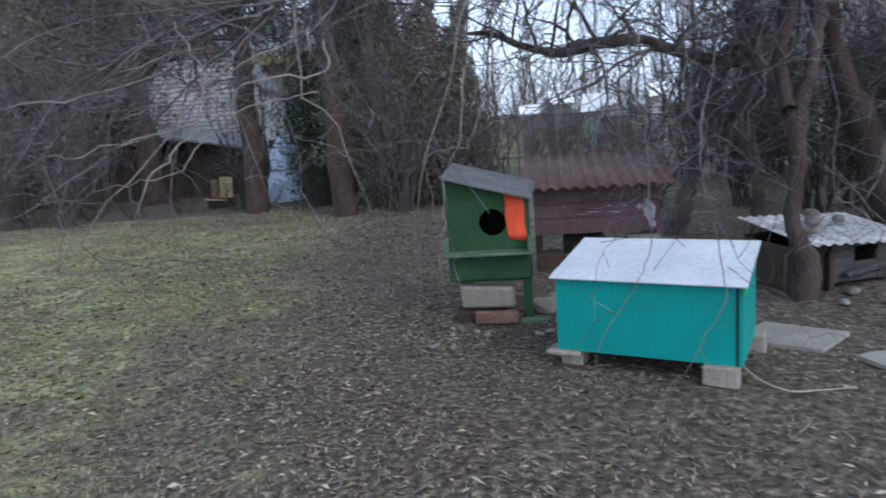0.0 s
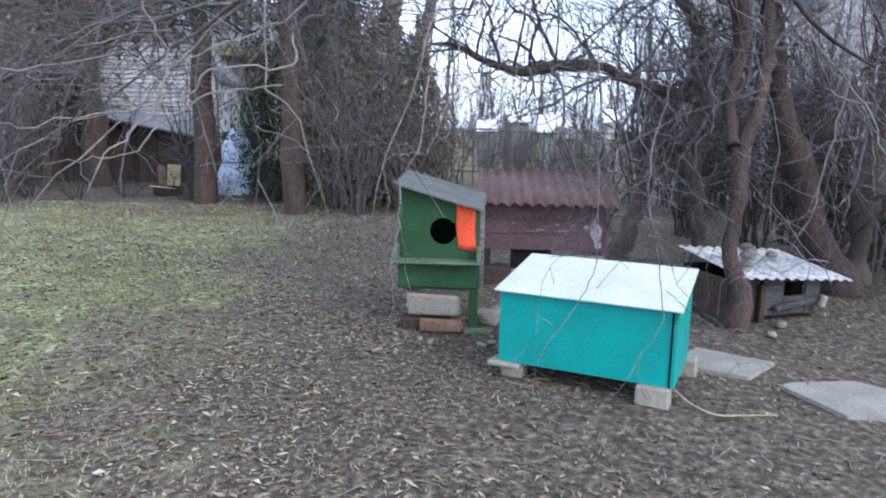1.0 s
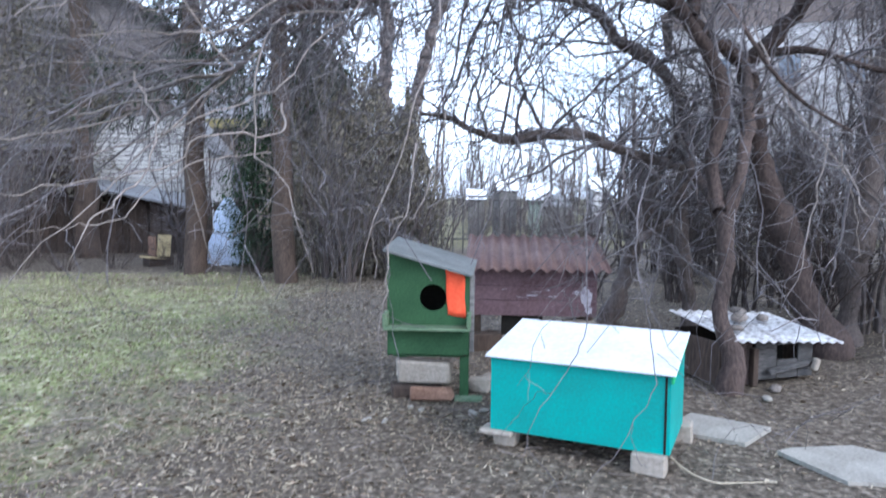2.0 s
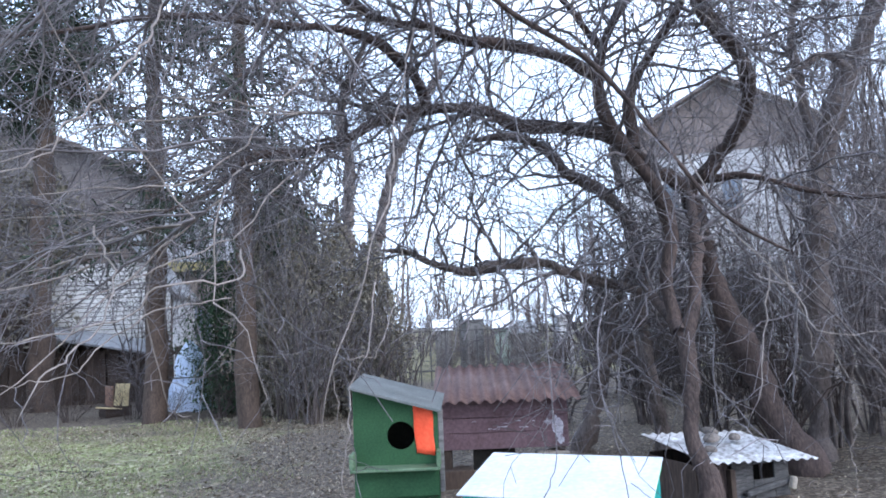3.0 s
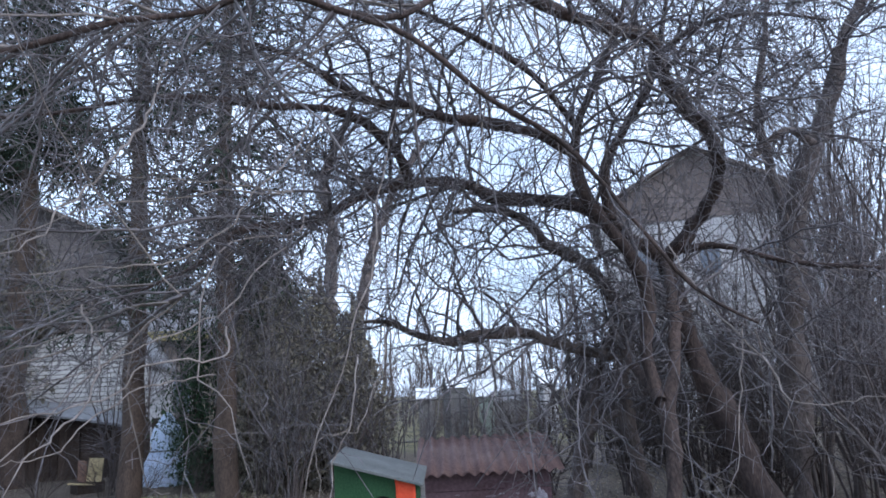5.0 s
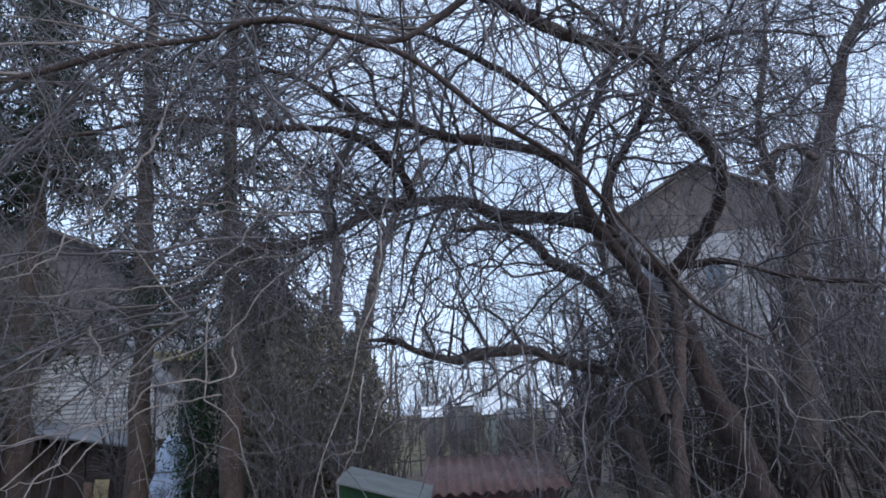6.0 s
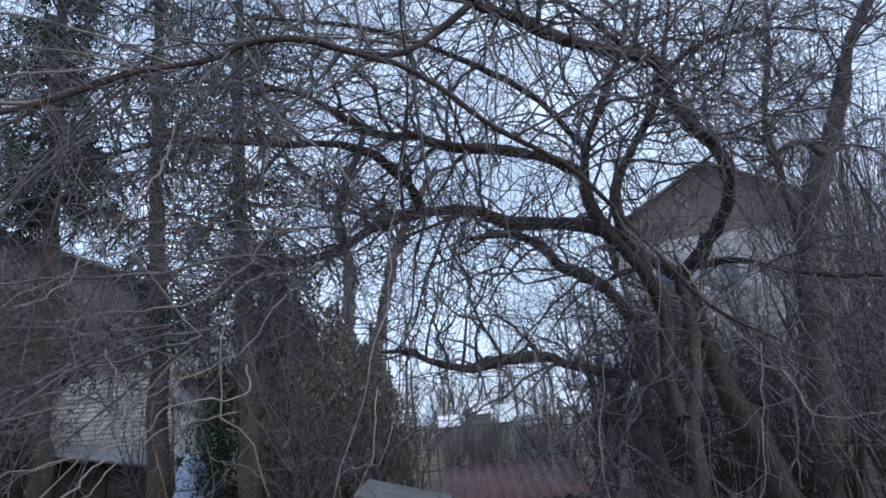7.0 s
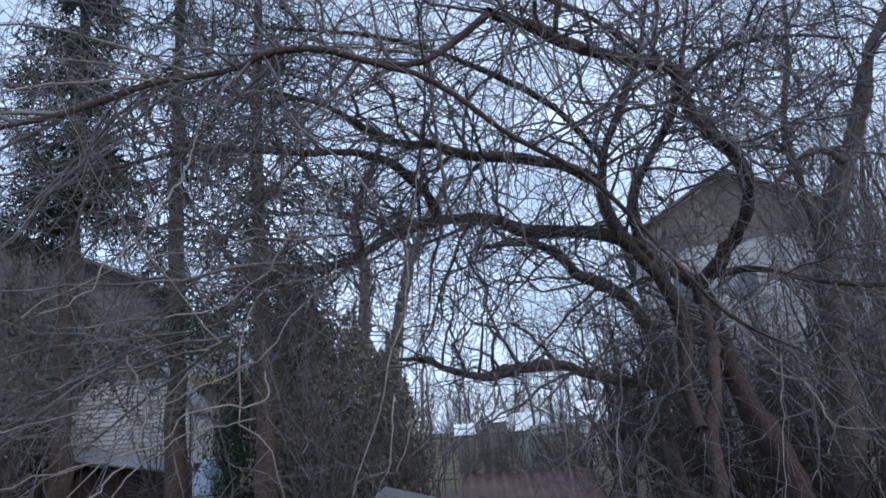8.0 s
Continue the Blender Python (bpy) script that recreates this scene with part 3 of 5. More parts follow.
def maroon_hut():
    t = thing("animal_hut", (1.45, 6.52, 0.0), "maroon painted wooden hut with a brown corrugated roof", "animal house", turn=-9)
    w = 1.2
    zb, zt = 0.33, 0.78
    for x0, x1, z0, z1 in ((-w / 2, w / 2, 0.33, 0.48), (-w / 2, w / 2, 0.484, 0.62), (-w / 2, w / 2, 0.624, zt)):
        part("front_board", block((x1 - x0, 0.02, z1 - z0), ((x0 + x1) / 2, 0, z0), 0.003), M_MAROON, t)
    # added black panel paints the shade below the front boards
    part("doorway_shade", block((0.4, 0.01, 0.21), (-0.1, 0.06, 0.13), 0.002), M_BLACK, t, "black panel standing in for the shade behind a doorway")
    for x in (-w / 2, w / 2):
        part("side_wall", block((0.02, 0.75, zt - zb), (x, 0.39, zb), 0.003), M_MAROON, t)
    part("back_wall", block((w - 0.03, 0.02, 0.62), (0, 0.76, zb), 0.003), M_MAROON, t)
    for x in (-w / 2 + 0.06, w / 2 - 0.06):
        for y in (0.05, 0.7):
            part("leg", block((0.07, 0.07, 0.345), (x, y, -0.015), 0.004), M_DARKWOOD, t)
    v, f = corrugated(1.36, 1.12, 12, 0.036)
    roof = part("roof", mesh_of("roof", v, f, M_RUST, True), None, t, "brown corrugated roof sheet")
    roof.matrix_basis = pose(0.03, 0.33, 0.92, 13.5, 0, 0)
    rnd = random.Random(4)
    for i in range(9):
        part("paint_scar", block((rnd.uniform(0.03, 0.1), 0.003, rnd.uniform(0.004, 0.01)), (rnd.uniform(-0.45, 0.35), -0.0125, rnd.uniform(0.5, 0.59)), 0.001), M_CHIP, t, "bare pale patch of worn paint")
    for k, (cx, cz, rx, rz) in enumerate(((0.5, 0.52, 0.06, 0.13), (0.42, 0.56, 0.05, 0.03), (0.53, 0.4, 0.04, 0.05))):
        bm = bmesh.new()
        ring = [(cx + rx * rnd.uniform(0.45, 1.1) * math.cos(a), cz + rz * rnd.uniform(0.45, 1.1) * math.sin(a)) for a in [2 * math.pi * i / 22 for i in range(22)]]
        back, face = [bm.verts.new((x, -0.0102, z)) for x, z in ring], [bm.verts.new((x, -0.0135 - 0.001 * k, z)) for x, z in ring]
        bm.faces.new(back), bm.faces.new(face)
        for i in range(22):
            bm.faces.new((back[i], back[(i + 1) % 22], face[(i + 1) % 22], face[i]))
        part("paint_scar", bm, M_CHIP, t, "pale lilac patch where the paint has gone")
    return t


maroon_hut()
base_block(1.0, 6.6, (0.3, 0.2, 0.17), 5, "dark old timber block under the maroon hut", 8, M_DARKWOOD, group="blocks under the hut")
base_block(1.9, 6.5, (0.3, 0.2, 0.3), -4, "grey concrete block under the maroon hut", 9, group="blocks under the hut")


def low_shed():
    """A knee-high shelter of grey boards under a metal sheet weighted with stones."""
    t = thing("animal_shelter", (3.1, 5.22, 0.0), "low grey board animal shelter under a weathered metal sheet", "animal house", turn=12)
    for x0, x1, z0, z1 in ((-0.15, 0.06, 0.03, 0.35), (0.27, 0.42, 0.03, 0.35), (0.06, 0.27, 0.03, 0.18), (0.06, 0.27, 0.3, 0.35)):
        part("front_board", block((x1 - x0 - 0.004, 0.02, z1 - z0), ((x0 + x1) / 2, 0, z0), 0.003), M_SHEDWOOD, t)
    # added black panel paints the shelter's unlit inside
    part("doorway_shade", block((0.3, 0.01, 0.2), (0.16, 0.2, 0.1), 0.002), M_BLACK, t, "black panel standing in for the shade behind a doorway")
    part("side_wall", block((0.02, 0.6, 0.34), (0.42, 0.31, 0.02), 0.003), M_DARKWOOD, t)
    part("side_wall", block((0.02, 0.6, 0.34), (-0.46, 0.31, 0.0), 0.003), M_DARKWOOD, t)
    part("front_panel", block((0.28, 0.02, 0.38), (-0.31, 0.02, -0.01), 0.003), M_RED, t, "rust-brown side panel")
    part("back_wall", block((0.86, 0.02, 0.36), (-0.02, 0.62, 0.0), 0.003), M_DARKWOOD, t)
    part("sill_log", block((0.5, 0.05, 0.05), (0.18, -0.04, 0.1), 0.012, (0, -6, 4)), M_SHEDWOOD, t, "weathered grey sill pole")
    part("post", block((0.05, 0.05, 0.3), (-0.17, -0.02, -0.01), 0.004), M_DARKWOOD, t)
    v, f = corrugated(1.06, 0.86, 11, 0.02, 0.004)
    roof = part("roof", mesh_of("roof", v, f, M_ZINC, True), None, t, "pale weathered corrugated metal sheet")
    roof.matrix_basis = pose(0.06, 0.27, 0.405, 7, 3.5, 0)
    return t


low_shed()


def rock(name, at, size, seed, material, label, category="stone", group=""):
    rnd = random.Random(seed)
    bm = bmesh.new()
    bmesh.ops.create_icosphere(bm, subdivisions=2, radius=1.0)
    for v in bm.verts:
        v.co *= 1 + 0.22 * noise.noise(v.co * 1.4 + Vector((seed, 0, 0)))
        v.co = Vector((v.co.x * size[0], v.co.y * size[1], max(v.co.z, -0.55) * size[2]))
    ob = thing(name, at, label, category, group, turn=rnd.uniform(0, 180))
    part("stone_body", bm, material, ob, smooth=True)
    return ob


for i, (x, y, z, a, b, c) in enumerate([(2.98, 5.5, 0.475, 0.12, 0.06, 0.045), (3.22, 5.56, 0.46, 0.06, 0.05, 0.035), (3.1, 5.75, 0.49, 0.08, 0.05, 0.04), (2.8, 5.2, 0.445, 0.06, 0.04, 0.03)]):
    rock("stone", (x, y, z), (a, b, c), 3 + i, M_STONE, "grey-brown stone weighing down the metal sheet", group="stones on the sheet")
rock("stone", (2.83, 4.78, 0.0), (0.05, 0.035, 0.022), 12, M_SLAB, "pale stone lying on the earth")
rock("stone", (3.05, 5.04, 0.0), (0.09, 0.045, 0.03), 13, M_STONE, "pale broken stone beside the shelter")
bucket = thing("plastic_container", (3.49, 5.22, 0.09), "pale plastic container hung at the shelter corner", "container")
part("container_body", block((0.055, 0.05, 0.1), (0, 0, 0), 0.012, (8, 12, 20)), M_BLOCK, bucket)


def flat_slab(corners, label):
    """A thin paving sheet given by its corners on the ground."""
    cx, cy = sum(c[0] for c in corners) / len(corners), sum(c[1] for c in corners) / len(corners)
    t = thing("paving_slab", (cx, cy, 0.0), label, "slab", "slabs on the earth")
    bm = bmesh.new()
    lo = [bm.verts.new((x - cx, y - cy, -0.01)) for x, y in corners]
    hi = [bm.verts.new(((x - cx) * 0.985, (y - cy) * 0.985, 0.014)) for x, y in corners]
    bm.faces.new(lo), bm.faces.new(hi)
    for i in range(len(corners)):
        j = (i + 1) % len(corners)
        bm.faces.new((lo[i], lo[j], hi[j], hi[i]))
    part("slab_body", bm, M_SLAB, t)


def fallen_stick():
    t = thing("fallen_stick", (1.72, 3.45, 0.0), "pale bent stick lying on the earth by the box", "stick")
    pts = [(-0.14, 0.12, 0.05, 0.006), (-0.1, 0.0, 0.02, 0.006), (-0.01, -0.12, 0.006, 0.005), (0.13, -0.13, 0.005, 0.004), (0.32, -0.13, 0.004, 0.003)]
    line = smooth_line(pts, 16)
    v, q = tubes(line[None, :, :3], line[None, :, 3], 6)
    part("stick_body", mesh_of("stick_body", v, q, M_STRAW, True), None, t)


fallen_stick()


def ground_twigs():
    """Small fallen twigs all over the earth."""
    rng = np.random.default_rng(23)
    n, k = 900, 4
    x, y = rng.uniform(-3, 5, n), 1.8 + 9 * rng.random(n) ** 1.5
    a = rng.uniform(0, 6.28, n)
    L = rng.uniform(0.05, 0.28, n)
    P = np.zeros((n, k, 3))
    u = np.linspace(0, 1, k)
    P[:, :, 0] = x[:, None] + np.cos(a)[:, None] * L[:, None] * u + rng.normal(size=(n, k)) * 0.008
    P[:, :, 1] = y[:, None] + np.sin(a)[:, None] * L[:, None] * u + rng.normal(size=(n, k)) * 0.008
    P[:, :, 2] = relief(P[:, :, 0], P[:, :, 1]) + 0.006 + rng.random((n, k)) * 0.01
    v, q = tubes(P, rng.uniform(0.0015, 0.004, n)[:, None] * np.ones((1, k)), 3)
    tagged(new("twig_litter", mesh_of("twig_litter", v, q, M_PALE)), "small fallen twigs scattered on the bare earth", "twigs", kind="stuff")


ground_twigs()
flat_slab([(1.99, 4.36), (2.1, 4.46), (2.48, 4.12), (2.16, 3.85), (1.9, 4.05)], "pale grey paving slab lying on bare earth")
flat_slab([(2.28, 3.73), (2.4, 3.77), (2.78, 3.78), (3.02, 3.5), (2.75, 3.2), (2.4, 3.27)], "pale grey broken paving slab on bare earth")
for i, (x, y) in enumerate([(0.2, 4.75), (0.27, 4.68), (0.62, 4.6), (0.7, 4.64), (0.02, 4.45), (-0.1, 4.5)]):
    rock("stone", (x, y, 0.0), (0.035 + 0.01 * (i % 3), 0.02, 0.015), 40 + i, M_SLAB, "small pale scrap on the earth", group="pale scraps")

# ---- the old tree over the houses ----
old_tree = [
    ("trunk", [(4.26, 6.10, -0.08, 0.200), (4.16, 6.12, 0.15, 0.180), (4.02, 6.20, 0.51, 0.160), (3.83, 6.25, 1.11, 0.140), (3.64, 6.30, 1.61, 0.120), (3.52, 6.40, 2.24, 0.100), (3.50, 6.50, 2.75, 0.100)]),
    ("limb", [(3.50, 6.50, 2.75, 0.075), (3.70, 6.30, 3.02, 0.075), (3.83, 6.00, 3.34, 0.070), (3.68, 5.60, 3.62, 0.065), (3.21, 5.10, 3.73, 0.060), (2.76, 4.70, 3.85, 0.055), (2.51, 4.40, 4.06, 0.050), (2.02, 4.00, 3.92, 0.045), (1.47, 3.70, 3.88, 0.040), (1.10, 3.40, 3.83, 0.035), (0.80, 3.10, 3.73, 0.030)]),
    ("limb", [(3.50, 6.50, 2.75, 0.075), (2.98, 6.30, 3.00, 0.070), (2.63, 6.20, 3.21, 0.065), (2.14, 6.00, 3.26, 0.060), (1.55, 5.80, 3.24, 0.055), (1.21, 5.60, 3.31, 0.050), (0.67, 5.40, 3.26, 0.045), (0.31, 5.20, 3.11, 0.040), (0.04, 5.00, 2.89, 0.035), (-0.20, 4.80, 2.76, 0.030), (-0.59, 4.50, 2.63, 0.022), (-0.76, 4.30, 2.40, 0.014), (-1.14, 4.00, 2.14, 0.006)]),
    ("limb", [(3.64, 6.40, 2.84, 0.040), (3.93, 6.20, 2.85, 0.035), (4.26, 6.00, 2.69, 0.030), (4.64, 5.80, 2.56, 0.026), (5.14, 5.50, 2.45, 0.020)]),
    ("branch", [(0.80, 3.10, 3.73, 0.020), (0.58, 3.00, 3.50, 0.020), (0.35, 2.90, 3.31, 0.018), (0.15, 2.85, 3.29, 0.017), (-0.09, 2.80, 3.34, 0.016), (-0.32, 2.75, 3.31, 0.016), (-0.50, 2.70, 3.19, 0.015), (-0.85, 2.60, 3.07, 0.014), (-1.13, 2.50, 2.89, 0.012), (-1.40, 2.40, 2.78, 0.010)]),
    ("branch", [(0.12, 2.85, 3.30, 0.012), (0.40, 2.80, 3.17, 0.014), (0.79, 2.80, 2.85, 0.013), (1.13, 2.80, 2.63, 0.012), (1.41, 2.80, 2.29, 0.010), (1.75, 2.80, 1.89, 0.008), (1.99, 2.80, 1.76, 0.005)]),
]
mid_tree = [
    ("trunk", [(2.65, 5.00, 0.22, 0.080), (2.62, 5.10, 0.56, 0.068), (2.68, 5.20, 0.97, 0.064), (2.73, 5.30, 1.29, 0.060), (2.92, 5.45, 1.68, 0.056), (3.10, 5.70, 2.09, 0.054), (3.24, 6.00, 2.44, 0.053), (3.39, 6.30, 2.71, 0.048)]),
    ("limb", [(2.72, 5.28, 1.20, 0.060), (2.72, 5.45, 1.48, 0.060), (2.72, 5.55, 1.79, 0.062), (2.82, 5.60, 2.19, 0.065), (2.69, 5.50, 2.54, 0.062), (2.39, 5.50, 2.99, 0.057), (2.22, 5.50, 3.39, 0.053), (2.23, 5.40, 3.76, 0.045), (2.39, 5.20, 4.18, 0.037), (2.54, 5.00, 4.58, 0.025), (2.65, 4.80, 5.20, 0.012)]),
    ("limb", [(2.68, 5.30, 1.36, 0.050), (2.73, 5.60, 1.52, 0.050), (2.77, 6.00, 1.71, 0.050), (2.98, 6.60, 2.02, 0.045)]),
    ("limb", [(2.23, 5.50, 3.57, 0.050), (1.79, 5.30, 3.68, 0.048), (1.31, 5.10, 3.68, 0.045), (0.93, 5.00, 3.68, 0.040), (0.66, 4.90, 3.73, 0.035), (0.31, 4.80, 3.73, 0.030), (-0.11, 4.60, 3.92, 0.020), (-0.66, 4.30, 3.97, 0.010)]),
    ("limb", [(0.71, 5.40, 3.24, 0.040), (0.63, 5.20, 3.38, 0.038), (0.43, 4.90, 3.49, 0.035), (0.22, 4.70, 3.56, 0.020)]),
    ("limb", [(0.57, 5.00, 3.40, 0.040), (0.33, 4.80, 3.54, 0.035), (0.06, 4.60, 3.56, 0.030), (-0.37, 4.30, 3.45, 0.026), (-0.69, 4.10, 3.41, 0.022), (-1.06, 3.90, 3.31, 0.016), (-1.38, 3.70, 3.14, 0.012), (-1.70, 3.50, 3.01, 0.007)]),
    ("limb", [(2.51, 5.50, 2.94, 0.050), (2.50, 5.50, 3.45, 0.050), (2.64, 5.40, 3.72, 0.040), (2.80, 5.20, 3.99, 0.035), (2.86, 5.00, 4.30, 0.030), (2.91, 4.70, 4.90, 0.012)]),
    ("limb", [(2.23, 5.40, 3.76, 0.030), (1.75, 5.05, 4.08, 0.028), (1.05, 4.75, 4.32, 0.024), (0.30, 4.45, 4.42, 0.018), (-0.50, 4.10, 4.30, 0.010)]),
    ("limb", [(2.54, 5.00, 4.58, 0.024), (2.05, 4.70, 4.72, 0.022), (1.30, 4.40, 4.80, 0.018), (0.60, 4.20, 4.72, 0.012)]),
    ("limb", [(2.86, 5.00, 4.30, 0.026), (3.30, 4.90, 4.55, 0.022), (3.75, 4.80, 4.60, 0.016), (4.30, 4.70, 4.50, 0.009)]),
]
thin_tree = [
    ("trunk", [(3.53, 7.60, 0.07, 0.100), (3.38, 7.50, 0.78, 0.090), (3.26, 7.40, 1.41, 0.085), (3.24, 7.20, 2.16, 0.080), (3.02, 7.00, 2.57, 0.075), (2.62, 6.80, 2.88, 0.065), (2.23, 6.60, 2.99, 0.060), (1.98, 6.40, 3.18, 0.050), (1.59, 6.20, 3.25, 0.040), (1.22, 6.00, 3.16, 0.025)]),
    ("limb", [(3.69, 7.20, 1.33, 0.050), (3.18, 7.00, 1.74, 0.050), (2.67, 6.80, 1.87, 0.050), (2.24, 6.60, 1.96, 0.050), (1.90, 6.40, 2.06, 0.050), (1.60, 6.30, 2.06, 0.050), (1.08, 6.10, 1.98, 0.040), (0.78, 6.00, 2.05, 0.035), (0.50, 5.90, 2.16, 0.022), (0.31, 5.80, 2.15, 0.012)]),
    ("limb", [(2.62, 7.90, -0.03, 0.120), (2.82, 7.80, 0.53, 0.105), (2.91, 7.70, 1.04, 0.085), (3.05, 7.50, 1.68, 0.060), (3.21, 7.30, 2.17, 0.050)]),
    ("limb", [(2.83, 7.70, 0.92, 0.045), (3.08, 7.50, 1.14, 0.045), (3.31, 7.40, 1.25, 0.040)]),
]
east_tree = [
    ("trunk", [(4.80, 6.70, 0.01, 0.155), (4.83, 6.70, 0.75, 0.140), (4.90, 6.70, 1.57, 0.150), (4.99, 6.70, 2.30, 0.140), (5.10, 6.70, 2.92, 0.130), (5.28, 6.60, 3.58, 0.120), (5.51, 6.50, 4.13, 0.110), (5.71, 6.40, 4.67, 0.090), (5.93, 6.30, 5.35, 0.070), (6.29, 6.10, 5.95, 0.045), (6.49, 6.00, 7.25, 0.016)]),
    ("limb", [(5.10, 6.70, 2.98, 0.060), (4.93, 6.60, 3.77, 0.050), (4.80, 6.50, 4.37, 0.045), (4.97, 6.40, 5.30, 0.030), (5.07, 6.30, 6.40, 0.012)]),
    ("limb", [(4.40, 6.20, 3.76, 0.030), (4.74, 6.10, 4.02, 0.040), (5.43, 6.50, 4.06, 0.050)]),
]
# long pale shoots that hang from the limbs in front of everything
hanging_shoots = [
    ("shoot", [(0.06, 4.60, 3.56, 0.014), (-0.09, 4.20, 3.06, 0.013), (-0.09, 3.80, 2.48, 0.012), (-0.41, 3.20, 2.25, 0.011), (-0.45, 2.90, 1.92, 0.009), (-0.44, 2.80, 1.64, 0.008), (-0.33, 2.70, 1.55, 0.006), (-0.26, 2.60, 1.39, 0.004), (-0.20, 2.60, 1.20, 0.002)]),
    ("shoot", [(-0.44, 2.80, 1.64, 0.007), (-0.62, 2.60, 1.59, 0.008), (-0.73, 2.50, 1.49, 0.007), (-0.86, 2.40, 1.39, 0.006), (-1.04, 2.30, 1.35, 0.004), (-1.11, 2.20, 1.34, 0.003)]),
    ("shoot", [(0.47, 4.00, 3.32, 0.012), (0.32, 3.30, 2.50, 0.011), (0.24, 2.90, 2.00, 0.009), (0.15, 2.70, 1.69, 0.008), (0.11, 2.70, 1.52, 0.007), (0.01, 2.60, 1.31, 0.006), (-0.05, 2.60, 1.11, 0.004), (-0.08, 2.60, 0.91, 0.002)]),
    ("shoot", [(0.25, 2.80, 1.82, 0.007), (0.17, 2.70, 1.56, 0.006), (0.09, 2.60, 1.39, 0.005), (-0.11, 2.60, 1.34, 0.005), (-0.12, 2.60, 1.24, 0.004), (-0.08, 2.60, 1.11, 0.002)]),
    ("shoot", [(-0.61, 2.60, 2.91, 0.012), (-0.73, 2.40, 2.46, 0.011), (-0.84, 2.30, 2.25, 0.009), (-0.93, 2.20, 2.11, 0.007), (-1.06, 2.10, 2.01, 0.004)]),
    ("shoot", [(-0.06, 3.20, 2.90, 0.012), (-0.25, 2.90, 2.56, 0.011), (-0.56, 2.70, 2.23, 0.010), (-0.81, 2.50, 2.08, 0.008), (-0.96, 2.40, 2.05, 0.006), (-1.13, 2.30, 2.02, 0.004)]),
    ("shoot", [(-0.16, 2.90, 2.18, 0.009), (-0.46, 2.70, 1.89, 0.008), (-0.67, 2.50, 1.75, 0.007), (-0.88, 2.40, 1.63, 0.005), (-1.04, 2.30, 1.57, 0.003)]),
    ("shoot", [(1.97, 3.60, 2.41, 0.011), (2.06, 3.30, 1.91, 0.010), (2.11, 3.20, 1.75, 0.010), (2.21, 3.10, 1.54, 0.009), (2.30, 3.00, 1.31, 0.008), (2.46, 2.95, 1.32, 0.006), (2.72, 2.90, 1.34, 0.004)]),
    ("shoot", [(2.30, 3.00, 1.31, 0.006), (2.36, 2.95, 1.05, 0.005), (2.36, 2.90, 0.70, 0.003), (2.36, 2.90, 0.50, 0.002)]),
    ("shoot", [(1.84, 4.50, 2.52, 0.009), (1.53, 4.00, 1.91, 0.007), (1.41, 3.80, 1.50, 0.006), (1.44, 3.70, 1.28, 0.005), (1.59, 3.70, 1.05, 0.004), (1.75, 3.70, 0.96, 0.002)]),
    ("shoot", [(1.05, 3.60, 1.86, 0.010), (1.04, 3.30, 1.30, 0.008), (1.00, 3.20, 0.98, 0.006), (0.91, 3.10, 0.81, 0.006), (0.79, 3.05, 0.66, 0.005), (0.69, 3.00, 0.54, 0.004), (0.65, 3.00, 0.40, 0.003)]),
    ("shoot", [(1.43, 3.50, 1.86, 0.010), (1.21, 3.20, 1.31, 0.008), (1.24, 3.10, 0.94, 0.006), (1.27, 3.05, 0.75, 0.006), (1.11, 3.00, 0.51, 0.005), (0.94, 2.95, 0.31, 0.003)]),
    ("shoot", [(1.27, 3.05, 0.75, 0.005), (1.40, 3.00, 0.61, 0.004), (1.56, 2.95, 0.41, 0.003), (1.65, 2.95, 0.27, 0.002)]),
    ("shoot", [(0.14, 2.90, 1.70, 0.008), (0.09, 2.70, 1.48, 0.007), (-0.02, 2.60, 1.29, 0.006), (-0.06, 2.55, 1.12, 0.005), (-0.07, 2.50, 0.92, 0.004), (-0.06, 2.50, 0.79, 0.002)]),
    ("shoot", [(-0.37, 2.60, 1.81, 0.010), (-0.38, 2.40, 1.66, 0.009), (-0.60, 2.30, 1.61, 0.008), (-0.77, 2.20, 1.45, 0.007), (-0.96, 2.10, 1.40, 0.006), (-1.10, 2.00, 1.40, 0.004)]),
    ("shoot", [(-0.89, 2.60, 1.91, 0.010), (-0.75, 2.40, 1.61, 0.008), (-0.87, 2.20, 1.38, 0.007), (-0.90, 2.10, 1.23, 0.003)]),
]
twin_tree = [
    ("trunk", [(0.07, 22.00, -0.10, 0.260), (0.07, 22.00, 2.37, 0.220), (0.15, 22.00, 5.24, 0.200), (0.19, 22.00, 6.89, 0.190), (-0.05, 22.00, 8.20, 0.160), (0.36, 22.00, 9.73, 0.130), (0.95, 22.00, 11.09, 0.090)]),
    ("trunk", [(0.48, 22.00, -0.10, 0.240), (0.68, 22.00, 2.35, 0.200), (1.22, 22.00, 5.22, 0.180), (1.74, 22.00, 7.07, 0.160), (2.34, 22.00, 8.39, 0.140), (3.35, 22.00, 9.95, 0.100)]),
]
for limbs_of in (old_tree, mid_tree, thin_tree, east_tree):
    x, y, z, r = limbs_of[0][1][0]
    if z > 0:
        limbs_of[0][1].insert(0, (x, y, -0.05, r * 1.25))
    else:
        limbs_of[0][1][0] = (x, y, -0.05, r)
